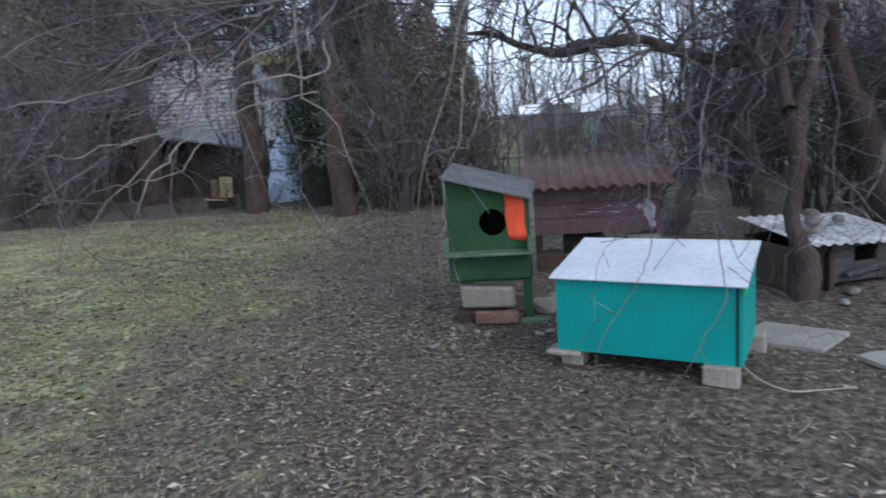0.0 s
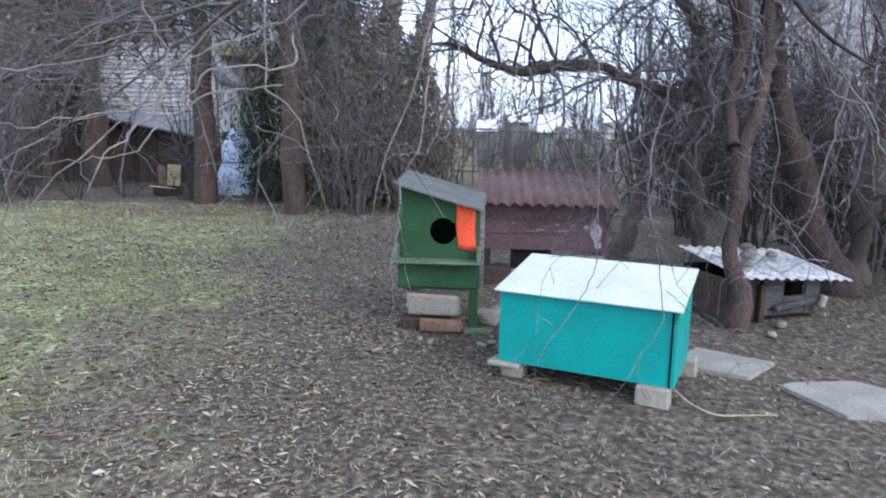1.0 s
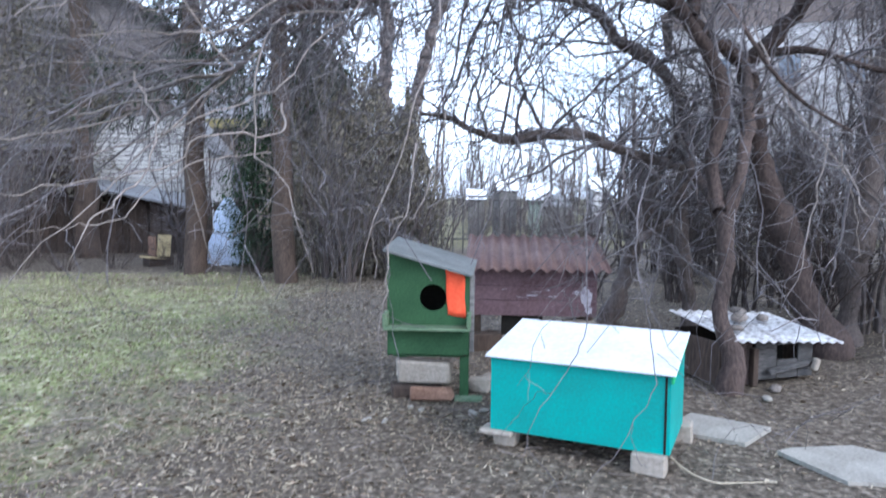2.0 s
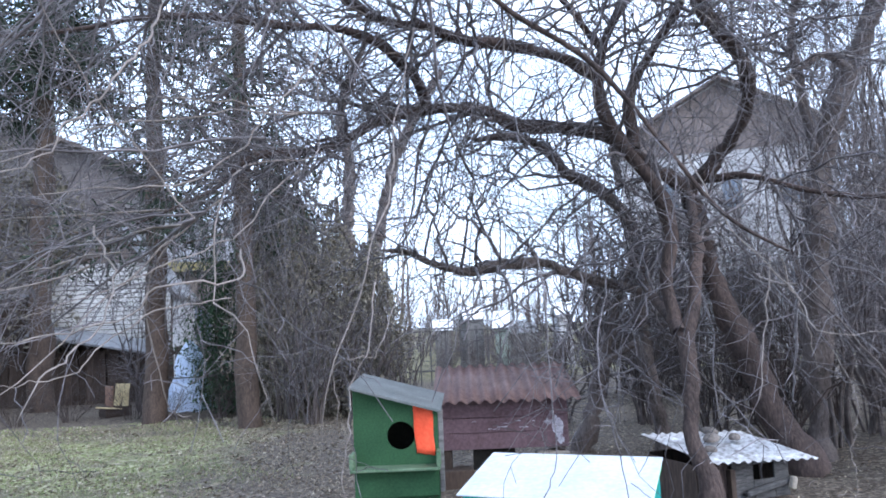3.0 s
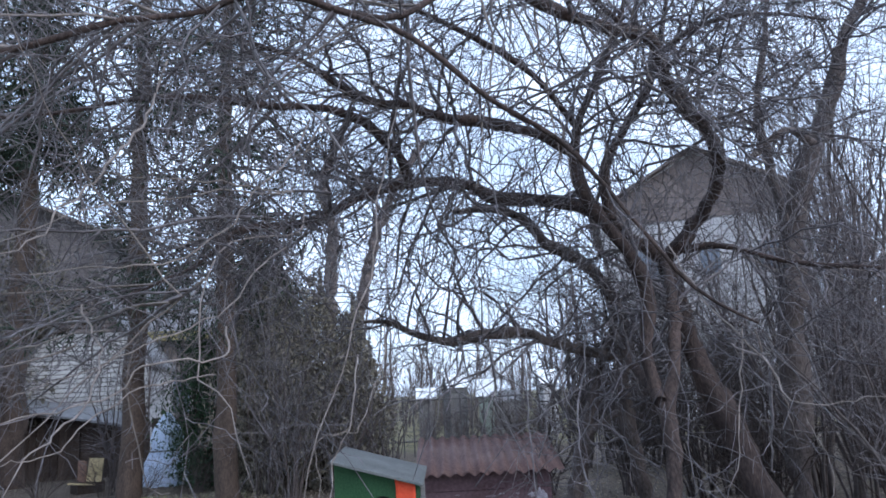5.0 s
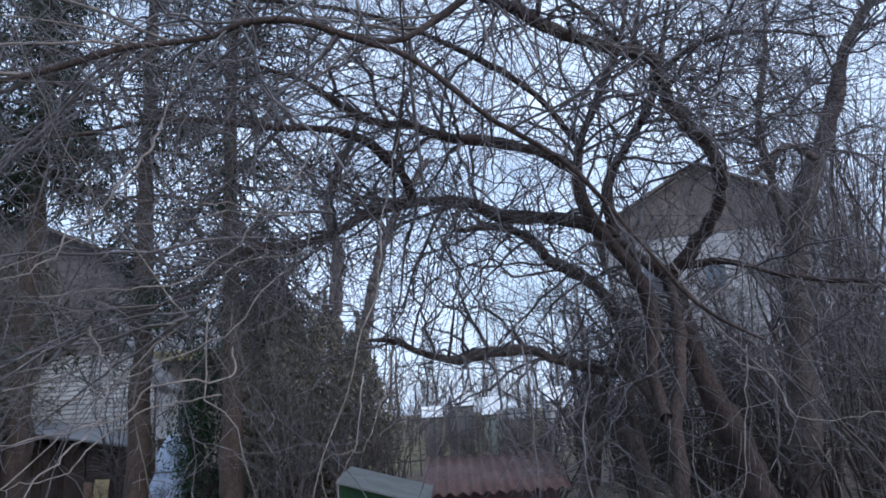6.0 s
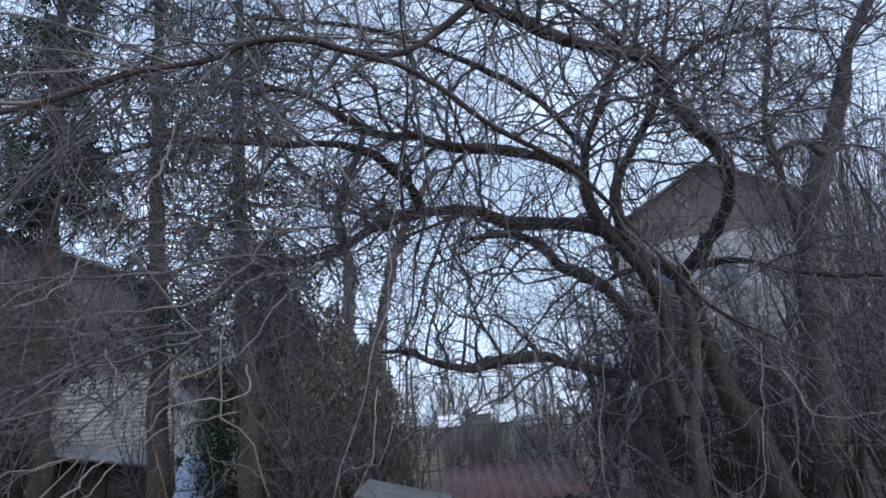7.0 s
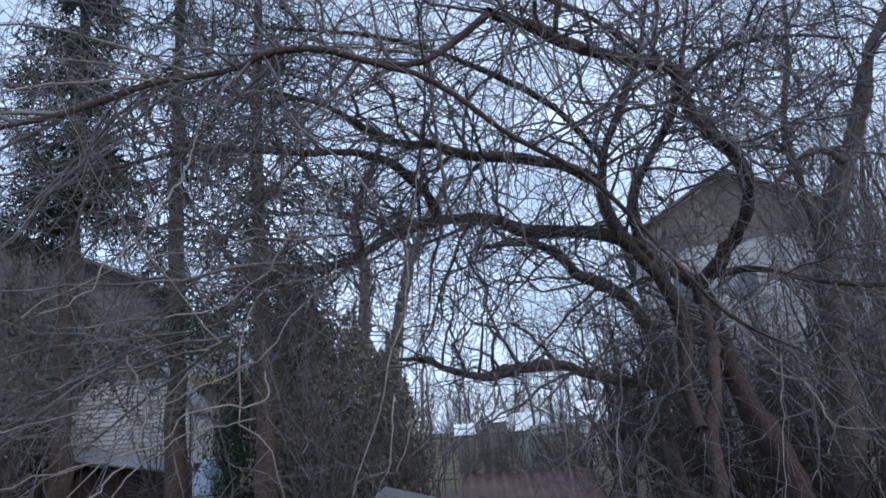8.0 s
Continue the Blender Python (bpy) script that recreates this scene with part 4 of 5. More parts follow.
LEVELS = [
    dict(per_metre=7.6, length=(0.6, 2.8), droop=0.03, wander=0.17, points=11, radius=(0.3, 0.6), cap=0.017, start=0.32, sides=5, title="branch"),
    dict(per_metre=6.2, length=(0.3, 1.6), droop=0.03, wander=0.18, points=8, radius=(0.6, 0.9), cap=0.009, title="twig_growth"),
    dict(per_metre=4.3, length=(0.15, 0.7), droop=0.03, wander=0.2, points=4, radius=(0.6, 0.9), cap=0.0046, taper=1.0, title="fine_growth"),
]
SPARSE = [dict(level, per_metre=level["per_metre"] * 0.7) for level in LEVELS]
bare_tree("old_fruit_tree", old_tree, "old leafless tree leaning with a reddish-brown trunk and sprawling limbs", M_RED, 5, LEVELS, "old yard trees")
bare_tree("old_fruit_tree", mid_tree, "gnarled leafless tree beside the low shelter with spreading limbs", M_RED, 6, LEVELS, "old yard trees")
bare_tree("old_fruit_tree", thin_tree, "slender leafless tree behind the hut with a low crooked limb", M_BARK, 7, SPARSE, "old yard trees")
bare_tree("old_fruit_tree", east_tree, "tall leafless tree with a thick grey-brown trunk", M_BARK, 8, LEVELS, "old yard trees")


def hang_shoots():
    """The long shoots, parts of the old tree, with their own side twigs."""
    tree = bpy.data.objects["old_fruit_tree"]
    origin = np.array(tree.matrix_basis.translation)
    rng = np.random.default_rng(31)
    lines = []
    for i, (kind, pts) in enumerate(hanging_shoots):
        line = smooth_line(pts, 30)
        line[:, :3] += np.cumsum(rng.normal(size=(30, 3)) * 0.011, axis=0) * np.linspace(0, 1, 30)[:, None] ** 0.3
        line[:, 3] *= 0.42
        lines.append(line)
        v, q = tubes(line[None, :, :3] - origin, line[None, :, 3], 6)
        part("shoot", mesh_of("shoot", v, q, M_TWIG if 9 <= i <= 12 else M_PALE, True), None, tree, "long hanging shoot")
    stack = np.array(lines)
    P, r = stack[:, :, :3], stack[:, :, 3]
    for per, length, cap in ((2.6, (0.2, 1.0), 0.0036), (2.4, (0.1, 0.4), 0.0024)):
        P, r = sprout(rng, P, r, per, length, 0.07, 0.13, 7, radius=(0.6, 0.9), cap=cap, up=0.0)
        v, q = tubes(P - origin, r, 3)
        part("shoot_growth", mesh_of("shoot_growth", v, q, M_TWIG), None, tree, "side twigs of the hanging shoots", kind="stuff")


def sweep_shoots():
    """Many long thin shoots that sweep down and outward from the western limbs, parts of the old tree."""
    tree = bpy.data.objects["old_fruit_tree"]
    origin = np.array(tree.matrix_basis.translation)
    rng = np.random.default_rng(37)
    chunks = []
    west_low = [(0.3, 3.3, 2.5, 0.01), (-0.2, 3.0, 2.45, 0.01), (-0.5, 2.75, 2.0, 0.01), (-0.85, 2.45, 1.75, 0.01)]
    west_far = [(-0.85, 2.6, 3.07, 0.01), (-1.4, 2.4, 2.78, 0.01), (-1.7, 3.5, 3.01, 0.01)]
    east_low = [(1.99, 3.55, 2.4, 0.01), (2.2, 3.1, 1.6, 0.01), (2.9, 4.4, 2.2, 0.01), (3.6, 5.2, 2.4, 0.01)]
    for source, count, length, lean in ((old_tree[4][1], 30, (1.0, 2.3), (-0.8, 0.1, -0.08)), (mid_tree[3][1], 36, (1.0, 2.6), (-0.9, -0.2, -0.1)),
                                        (old_tree[2][1][6:], 44, (0.8, 2.0), (-0.8, -0.25, -0.1)), (old_tree[3][1], 14, (0.7, 1.5), (0.4, -0.5, -0.4)), (old_tree[1][1][4:], 40, (0.8, 1.7), (0.3, -0.3, -0.3)),
                                        (west_low, 13, (0.8, 1.6), (-0.85, 0.15, -0.15)), (west_far, 8, (0.9, 1.6), (-0.7, 0.3, -0.3)), (east_low, 6, (0.5, 1.1), (0.5, -0.1, -0.3))):
        line = smooth_line(source, 60)
        at = line[rng.integers(3, 60, count), :3]
        k = 14
        d = np.asarray(lean) + rng.normal(size=(count, 3)) * 0.46
        d /= np.linalg.norm(d, axis=1, keepdims=True)
        step = (rng.uniform(*length, count) / (k - 1))[:, None]
        P = np.zeros((count, k, 3))
        P[:, 0] = at
        head, turn = d.copy(), rng.normal(size=(count, 3)) * 0.03
        for q in range(1, k):
            P[:, q] = P[:, q - 1] + d * step
            head = head + turn + rng.normal(size=(count, 3)) * 0.06 + np.array([0, 0, -0.03])
            head /= np.linalg.norm(head, axis=1, keepdims=True)
            d = head + rng.normal(size=(count, 3)) * 0.11
            d /= np.linalg.norm(d, axis=1, keepdims=True)
        P[:, :, 1] = np.maximum(P[:, :, 1], 1.3)
        P[:, :, 2] = np.maximum(P[:, :, 2], 1.0)
        r = rng.uniform(0.0038, 0.0092, count)[:, None] * np.linspace(1, 0.35, k)[None]
        for one, rad in zip(P, r):
            v, q = tubes(one[None] - origin, rad[None], 5)
            part("shoot", mesh_of("shoot", v, q, M_PALE if rng.random() < 0.5 else M_TWIG, True), None, tree)
        P1, r1 = sprout(rng, P, r, 5, (0.2, 0.9), 0.04, 0.14, 6, radius=(0.5, 0.8), cap=0.0042, up=0.05)
        P2, r2 = sprout(rng, P1, r1, 4, (0.1, 0.35), 0.04, 0.16, 4, radius=(0.6, 0.9), cap=0.003, up=0.0)
        chunks += [tubes(P1 - origin, r1, 3), tubes(P2 - origin, np.maximum(r2, 0.0014), 3)]
    v, q = join(chunks)
    part("shoot_growth", mesh_of("shoot_growth", v, q, M_TWIG), None, tree, kind="stuff")


hang_shoots()
sweep_shoots()


# ---- trees and bushes round the yard ----
def bare_shrub(x, y, height, stems, spread, seed, label, name="bare_shrub", material=None, twig=None, group="bare shrubs", r0=0.018, dense=1.0, category="shrub"):
    """Many stems from one foot, each a part, with two sizes of twigs."""
    rng = np.random.default_rng(seed)
    t = thing(name, (x, y, 0.0), label, category, group)
    k = 12
    u = np.linspace(0, 1, k)
    a = rng.uniform(0, 6.28, stems)
    out = rng.uniform(0.2, 1, stems) * spread
    h = height * rng.uniform(0.55, 1, stems)
    P = np.zeros((stems, k, 3))
    P[:, :, 0] = np.cos(a)[:, None] * (0.12 + out[:, None] * u ** 1.5)
    P[:, :, 1] = np.sin(a)[:, None] * (0.12 + out[:, None] * u ** 1.5)
    P[:, :, 2] = h[:, None] * u - 0.03
    P += np.cumsum(rng.normal(size=P.shape) * 0.03 * height / 3, axis=1)
    P[:, 0, 2] = -0.04
    r = r0 * rng.uniform(0.6, 1.3, stems)[:, None] * np.linspace(1, 0.25, k)[None]
    for one, rad in zip(P, r):
        v, q = tubes(one[None], rad[None], 6)
        part("stem", mesh_of("stem", v, q, material or M_BARK, True), None, t)
    for title, per, length, cap in (("twig_growth", 5 * dense, (0.3, 1.2), 0.009), ("fine_growth", 3.4 * dense, (0.15, 0.6), 0.006)):
        P, r = sprout(rng, P, r, per, length, 0.02, 0.24, 5, radius=(0.5, 0.8), cap=cap, up=0.3)
        v, q = tubes(P, r, 3)
        part(title, mesh_of(title, v, q, twig or M_TWIG), None, t, kind="stuff")
    return t


def spruce(x, y, height, radius, base, spread, seed, label, droop=0.16, boughs=70, dense=5.0):
    """A spruce: straight trunk, bare below, boughs in turns, hung with needle-covered shoots."""
    rng = np.random.default_rng(seed)
    t = thing("spruce_tree", (x, y, 0.0), label, "tree", "spruces by the fence")
    line = np.zeros((40, 4))
    line[:, 2] = np.linspace(-0.1, height, 40)
    line[:, 0] = 0.05 * np.sin(line[:, 2] * 0.5 + seed)
    line[:, 3] = radius * np.linspace(1.1, 0.12, 40)
    part("trunk", limb_mesh("trunk", line, M_SPRUCE_BARK, (0, 0, 0), 12, 0.05, seed), None, t)
    k = 10
    z = base + (height - base) * np.sort(rng.random(boughs)) ** 1.1
    a = rng.uniform(0, 6.28, boughs)
    L = spread * (1 - (z - base) / (height - base) * 0.8) * rng.uniform(0.6, 1.05, boughs)
    u = np.linspace(0, 1, k)
    P = np.zeros((boughs, k, 3))
    P[:, :, 0] = np.cos(a)[:, None] * L[:, None] * u
    P[:, :, 1] = np.sin(a)[:, None] * L[:, None] * u
    P[:, :, 2] = z[:, None] + L[:, None] * (0.1 * u - 0.45 * u ** 2 + 0.18 * u ** 4)
    P += np.cumsum(rng.normal(size=P.shape) * 0.025, axis=1)
    r = 0.028 * np.linspace(1, 0.3, k)[None] * np.ones((boughs, 1))
    for one, rad in zip(P, r):
        v, q = tubes(one[None], rad[None], 5)
        part("bough", mesh_of("bough", v, q, M_SPRUCE_BARK, True), None, t)
    P1, r1 = sprout(rng, P, r, dense, (0.35, 1.0), droop, 0.12, 5, radius=(0.9, 1.1), cap=0.03, start=0.15, up=-0.1)
    P2, r2 = sprout(rng, P1, r1, dense * 1.3, (0.15, 0.5), droop * 1.6, 0.12, 3, radius=(0.9, 1.1), cap=0.026, start=0.1, up=-0.2)
    v, q = join([tubes(P1, np.maximum(r1, 0.011), 3), tubes(P2, np.maximum(r2, 0.013), 3)])
    part("needle_foliage", mesh_of("needle_foliage", v, q, M_NEEDLE), None, t, "dark green drooping needle shoots", kind="stuff")
    return t


def leafy_bush(x, y, height, width, seed, material, name, label, leaves=9000, leaf=0.05, cone=True):
    """A dense evergreen: inner stems and thousands of small leaf sprays in an uneven outline."""
    rng = np.random.default_rng(seed)
    t = thing(name, (x, y, 0.0), label, "shrub", "evergreens by the fence")
    k, stems = 8, 14
    a, u = rng.uniform(0, 6.28, stems), np.linspace(0, 1, k)
    P = np.zeros((stems, k, 3))
    P[:, :, 0] = np.cos(a)[:, None] * width * 0.4 * u
    P[:, :, 1] = np.sin(a)[:, None] * width * 0.4 * u
    P[:, :, 2] = height * rng.uniform(0.6, 0.95, stems)[:, None] * u - 0.05
    r = 0.025 * np.linspace(1, 0.3, k)[None] * np.ones((stems, 1))
    for one, rad in zip(P, r):
        v, q = tubes(one[None], rad[None], 5)
        part("stem", mesh_of("stem", v, q, M_SPRUCE_BARK, True), None, t)
    z = rng.random(leaves) ** 0.9
    rad = width * ((1 - z) ** 0.6 if cone else np.sqrt(np.clip(1 - (2 * z - 0.8) ** 2 * 0.7, 0.05, 1)))
    b = rng.uniform(0, 6.28, leaves)
    lump = 1 + 0.22 * np.sin(b * 3 + z * 9 + seed) + 0.16 * np.sin(b * 7 - z * 17)
    z = z * (1 + 0.12 * np.sin(b * 2 + seed) + 0.08 * np.sin(b * 5 - seed))
    d = rad * lump * rng.uniform(0.35, 1.12, leaves)
    c = np.stack([np.cos(b) * d, np.sin(b) * d, z * height], 1)
    n = rng.normal(size=(leaves, 3))
    w = rng.normal(size=(leaves, 3)) + np.array([0, 0, 1.2])
    n /= np.linalg.norm(n, axis=1, keepdims=True)
    w /= np.linalg.norm(w, axis=1, keepdims=True)
    s = (leaf * rng.uniform(0.6, 1.5, leaves))[:, None]
    v = np.stack([c - n * s * 0.4, c + w * s, c + n * s * 0.4, c - w * s * 0.8], axis=1).reshape(-1, 3)
    part("foliage", mesh_of("foliage", v, np.arange(len(v)).reshape(-1, 4), material), None, t, kind="stuff")
    return t


spruce(-3.5, 13.4, 17, 0.19, 3.0, 2.3, 51, "tall thin spruce with a bare reddish lower trunk", boughs=90, dense=5.2)
spruce(-1.68, 12.0, 15, 0.17, 3.2, 2.0, 52, "tall spruce with drooping boughs by the fence", boughs=90, dense=5.2)
spruce(-6.9, 17.0, 21, 0.25, 7.2, 2.0, 53, "dense dark spruce rising above the house", boughs=180, dense=8.5)
spruce(-14.5, 20.0, 17, 0.22, 5.5, 2.6, 54, "dark spruce behind the house", boughs=90, dense=6)
for i, (x, y, h, w) in enumerate([(0.45, 13.0, 2.9, 0.6), (-0.15, 13.1, 3.4, 0.7), (-0.8, 13.3, 3.8, 0.75), (-1.35, 13.5, 3.7, 0.7)]):
    leafy_bush(x, y, h, w, 61 + i, M_THUJA, "thuja_bush", "tall brownish-green thuja in the hedge by the fence", 14000, 0.045, False)
leafy_bush(-2.35, 14.6, 3.0, 0.8, 63, M_IVY, "evergreen_bush", "dark green leafy evergreen bush", 12000, 0.04, False)
for i, (x, y, h, w) in enumerate([(-9.6, 19.4, 6.4, 1.5), (-7.9, 19.6, 5.4, 1.2), (-11.6, 18.9, 6.6, 1.5)]):
    leafy_bush(x, y, h, w, 70 + i, M_THUJA, "thuja_bush", "tall dull brownish-green thuja before the dark house", 12000, 0.085, False)
leafy_bush(-1.5, 14.8, 4.6, 1.1, 64, M_NEEDLE, "young_spruce", "dark young spruce behind the fence", 16000, 0.045)
srng = random.Random(9)
west = [(-2.2, 16.0, 2.6), (-0.6, 11.9, 3.0), (0.3, 12.2, 2.4), (-7.8, 15.0, 4.6), (-9.2, 15.2, 5.0), (1.0, 12.6, 2.2), (-1.1, 12.6, 3.6), (-4.3, 15.6, 4.4), (-8.6, 13.6, 4.6), (-10.4, 14.2, 5.2), (-2.4, 15.4, 4.6), (-7.2, 13.4, 3.4), (-3.3, 16.8, 5.2), (-8.0, 16.6, 6.0), (-9.8, 16.4, 6.0)]
for i, (x, y, h) in enumerate(west):
    bare_shrub(x, y, h, 14, 1.0, 100 + i, "leafless brown shrub at the end of the lawn", dense=1.0 if x < -4 else 0.85)
mid = [(3.1, 10.2, 2.0), (4.2, 9.6, 2.4), (5.0, 11.5, 3.0), (6.2, 13.0, 3.6), (5.4, 9.0, 2.8), (4.4, 8.0, 2.2), (4.8, 13.2, 4.0), (5.6, 13.6, 4.2), (6.3, 12.8, 4.2), (5.2, 12.0, 3.4), (7.0, 13.6, 4.0), (7.4, 12.6, 3.4), (8.2, 13.4, 3.8), (7.8, 11.6, 3.2), (6.6, 10.6, 2.8), (6.0, 11.2, 3.0)]
for i, (x, y, h) in enumerate(mid):
    bare_shrub(x, y, h, 12, 0.9, 130 + i, "leafless thin-stemmed shrub behind the huts", material=M_BRUSH, twig=M_BRUSH, dense=0.8 if y < 9 else 1.4)
east = [(5.4, 7.2, 5.0), (6.3, 7.7, 6.4), (7.3, 8.4, 7.0), (7.9, 9.0, 8.0), (8.0, 9.6, 8.0), (8.8, 10.2, 8.4), (9.4, 11.0, 8.6), (9.6, 11.8, 9.0), (6.9, 6.2, 5.6), (5.2, 5.4, 3.0), (10.8, 13.0, 9.5), (11.4, 14.2, 9.5), (9.8, 15.6, 9.4)]
for i, (x, y, h) in enumerate(east):
    bare_shrub(x, y, h, 12, 2.0, 160 + i, "dense tall leafless thicket with upright grey-brown stems", "thicket_shrub", M_FAR, M_THICKET, group="thicket", r0=0.022, dense=1.0)
for i, (x, y, h) in enumerate([(5.6, 6.3, 1.6), (6.4, 6.9, 2.2), (7.2, 7.4, 2.4), (5.0, 7.6, 1.8), (6.2, 8.4, 2.4), (4.6, 7.0, 1.4)]):
    bare_shrub(x, y, h, 16, 0.8, 190 + i, "low dense leafless undergrowth below the thicket", "undergrowth_shrub", M_RED, M_BRUSH, group="undergrowth", r0=0.014, dense=1.0)
for i, (x, y, h) in enumerate([(2.7, 19.4, 1.5), (3.6, 19.0, 1.3), (4.5, 19.6, 1.6), (5.4, 19.2, 1.4), (6.2, 20.0, 1.7)]):
    bare_shrub(x, y, h, 18, 0.8, 220 + i, "low leafless brush behind the garden fence", "brush_shrub", M_FAR, M_FAR, group="brush behind the fence", r0=0.012, dense=1.2)
for i, (x, y) in enumerate([(-9.4, 14.2), (-8.2, 13.9), (-7.1, 14.3), (-6.1, 14.0), (-5.3, 14.4), (-4.1, 14.2), (-2.4, 13.6), (-3.4, 14.1)]):
    bare_shrub(x, y, 0.6, 16, 0.7, 240 + i, "knee-high dark leafless brush at the end of the lawn", "brush_shrub", M_BRUSH, M_BRUSH, group="brush by the lawn", r0=0.009, dense=1.2)
TWIN = [dict(per_metre=2.2, length=(1.5, 4.5), droop=0.0, wander=0.14, points=8, radius=(0.3, 0.5), cap=0.05, sides=4, title="branch", up=0.5),
        dict(per_metre=2.2, length=(0.6, 1.8), droop=0.0, wander=0.16, points=6, radius=(0.4, 0.6), cap=0.018, title="twig_growth", up=0.3),
        dict(per_metre=2.5, length=(0.3, 0.9), droop=0.02, wander=0.2, points=4, radius=(0.4, 0.6), cap=0.009, title="fine_growth")]
bare_tree("twin_tree", twin_tree, "tall leafless twin-trunked tree beyond the fence", M_WOODS, 71, TWIN)


def far_woods():
    """Leafless woods in the distance, too many to count."""
    rng = np.random.default_rng(81)
    n, k = 150, 9
    y = rng.uniform(34, 75, n)
    x = rng.uniform(-0.75, 1.0, n) * y
    h = rng.uniform(6, 11, n) * np.where(np.abs(x / y - 0.17) < 0.12, 0.95, 1.25)
    u = np.linspace(0, 1, k)
    P = np.zeros((n, k, 3))
    P[:, :, 0], P[:, :, 1], P[:, :, 2] = x[:, None], y[:, None], h[:, None] * u[None] - 0.1
    P[:, :, :2] += np.cumsum(rng.normal(size=(n, k, 2)) * 0.12, axis=1)
    r = 0.1 * rng.uniform(0.6, 1.4, n)[:, None] * np.linspace(1, 0.15, k)[None]
    P1, r1 = sprout(rng, P, r, 2.2, (1.0, 3.0), -0.02, 0.15, 5, radius=(0.3, 0.5), cap=0.035, start=0.2, up=0.7)
    P2, r2 = sprout(rng, P1, r1, 1.6, (0.5, 1.4), 0.0, 0.2, 4, radius=(0.5, 0.7), cap=0.02, up=0.5)
    m = 420
    y = rng.uniform(29, 50, m)
    x = rng.uniform(-0.6, 0.9, m) * y
    U = np.zeros((m, 6, 3))
    U[:, :, 0], U[:, :, 1], U[:, :, 2] = x[:, None], y[:, None], rng.uniform(2.0, 4.2, m)[:, None] * np.linspace(0, 1, 6)[None] - 0.1
    U[:, :, :2] += np.cumsum(rng.normal(size=(m, 6, 2)) * 0.18, axis=1)
    ur = 0.035 * np.linspace(1, 0.3, 6)[None] * np.ones((m, 1))
    U1, ur1 = sprout(rng, U, ur, 4.0, (0.6, 1.8), 0.0, 0.2, 4, radius=(0.5, 0.7), cap=0.02, start=0.05, up=0.5)
    v, q = join([tubes(P, r, 5), tubes(P1, r1, 3), tubes(P2, np.maximum(r2, 0.008), 3), tubes(U, ur, 4), tubes(U1, np.maximum(ur1, 0.008), 3)])
    tagged(new("far_woods", mesh_of("far_woods", v, q, M_WOODS)), "leafless grey-brown woods in the distance", "woods", kind="stuff")


far_woods()


# ---- fence, garden huts and houses beyond ----
def rear_fence():
    t = thing("rear_fence", (3.2, 18.0, 0.0), "thin dark metal garden fence with upright bars", "fence")
    for z in (0.35, 1.36):
        part("rail", block((13, 0.03, 0.035), (0, 0, z), 0.004), M_WIRE, t)
    bar = None
    for i in range(44):
        x = -6.4 + i * 0.3 + 0.08 * math.sin(i * 5.1)
        if bar is None:
            bar = part("bar", block((0.034, 0.02, 1.5), (0, 0.03, -0.02), 0.003), M_WIRE, t)
        else:
            bar = new("bar", bar.data)
            bar.parent = t
        bar.location = (x + 0.04 * math.sin(i * 2.3), 0, 0)


rear_fence()


def garden_hut(x, y, w, d, h, rise, wall, turn, label, roof=M_WHITEROOF):
    """A small hut with a pale pitched roof."""
    t = thing("garden_hut", (x, y, 0.0), label, "hut", "garden huts", turn=turn)
    for sx in (-w / 2, w / 2):
        part("side_wall", block((0.03, d, h), (sx, 0, -0.02), 0.004), wall, t)
    for sy in (-d / 2, d / 2):
        bm = bmesh.new()
        out = [(-w / 2 + 0.02, 0), (w / 2 - 0.02, 0), (w / 2 - 0.02, h), (0, h + rise), (-w / 2 + 0.02, h)]
        a = [bm.verts.new((px, sy - 0.015, z)) for px, z in out]
        b = [bm.verts.new((px, sy + 0.015, z)) for px, z in out]
        bm.faces.new(a), bm.faces.new(b)
        for i in range(5):
            bm.faces.new((a[i], a[(i + 1) % 5], b[(i + 1) % 5], b[i]))
        part("end_wall", bm, wall, t)
    slope = math.degrees(math.atan2(rise, w / 2))
    size = math.hypot(rise, w / 2) + 0.12
    for q in (-1, 1):
        part("roof_slope", block((size, d + 0.2, 0.03), (q * (w / 4 + 0.03), 0, h + rise / 2), 0.004, (0, q * slope, 0)), roof, t)
    part("door", block((w * 0.35, 0.02, h * 0.85), (0, -d / 2 - 0.03, 0), 0.004), M_OLDWOOD, t)


garden_hut(3.28, 24.0, 0.8, 0.5, 1.38, 0.3, M_OLDWOOD, 84, "small grey-brown garden hut with a pale metal roof")
garden_hut(4.4, 24.6, 0.8, 0.62, 1.72, 0.36, M_OLDWOOD, 96, "small weathered garden hut with a pale metal roof")
garden_hut(5.3, 23.6, 0.8, 0.4, 1.38, 0.5, M_PALEGREEN, 70, "small pale green garden hut with a steep pale roof")
garden_hut(7.75, 24.6, 0.8, 0.5, 1.72, 0.4, M_GREYWALL, 90, "small grey garden hut with a pale metal roof")
garden_hut(6.3, 25.0, 0.8, 0.9, 1.15, 0.3, M_OLDWOOD, 90, "low weathered garden hut with a grey felt roof", M_GREYROOF)


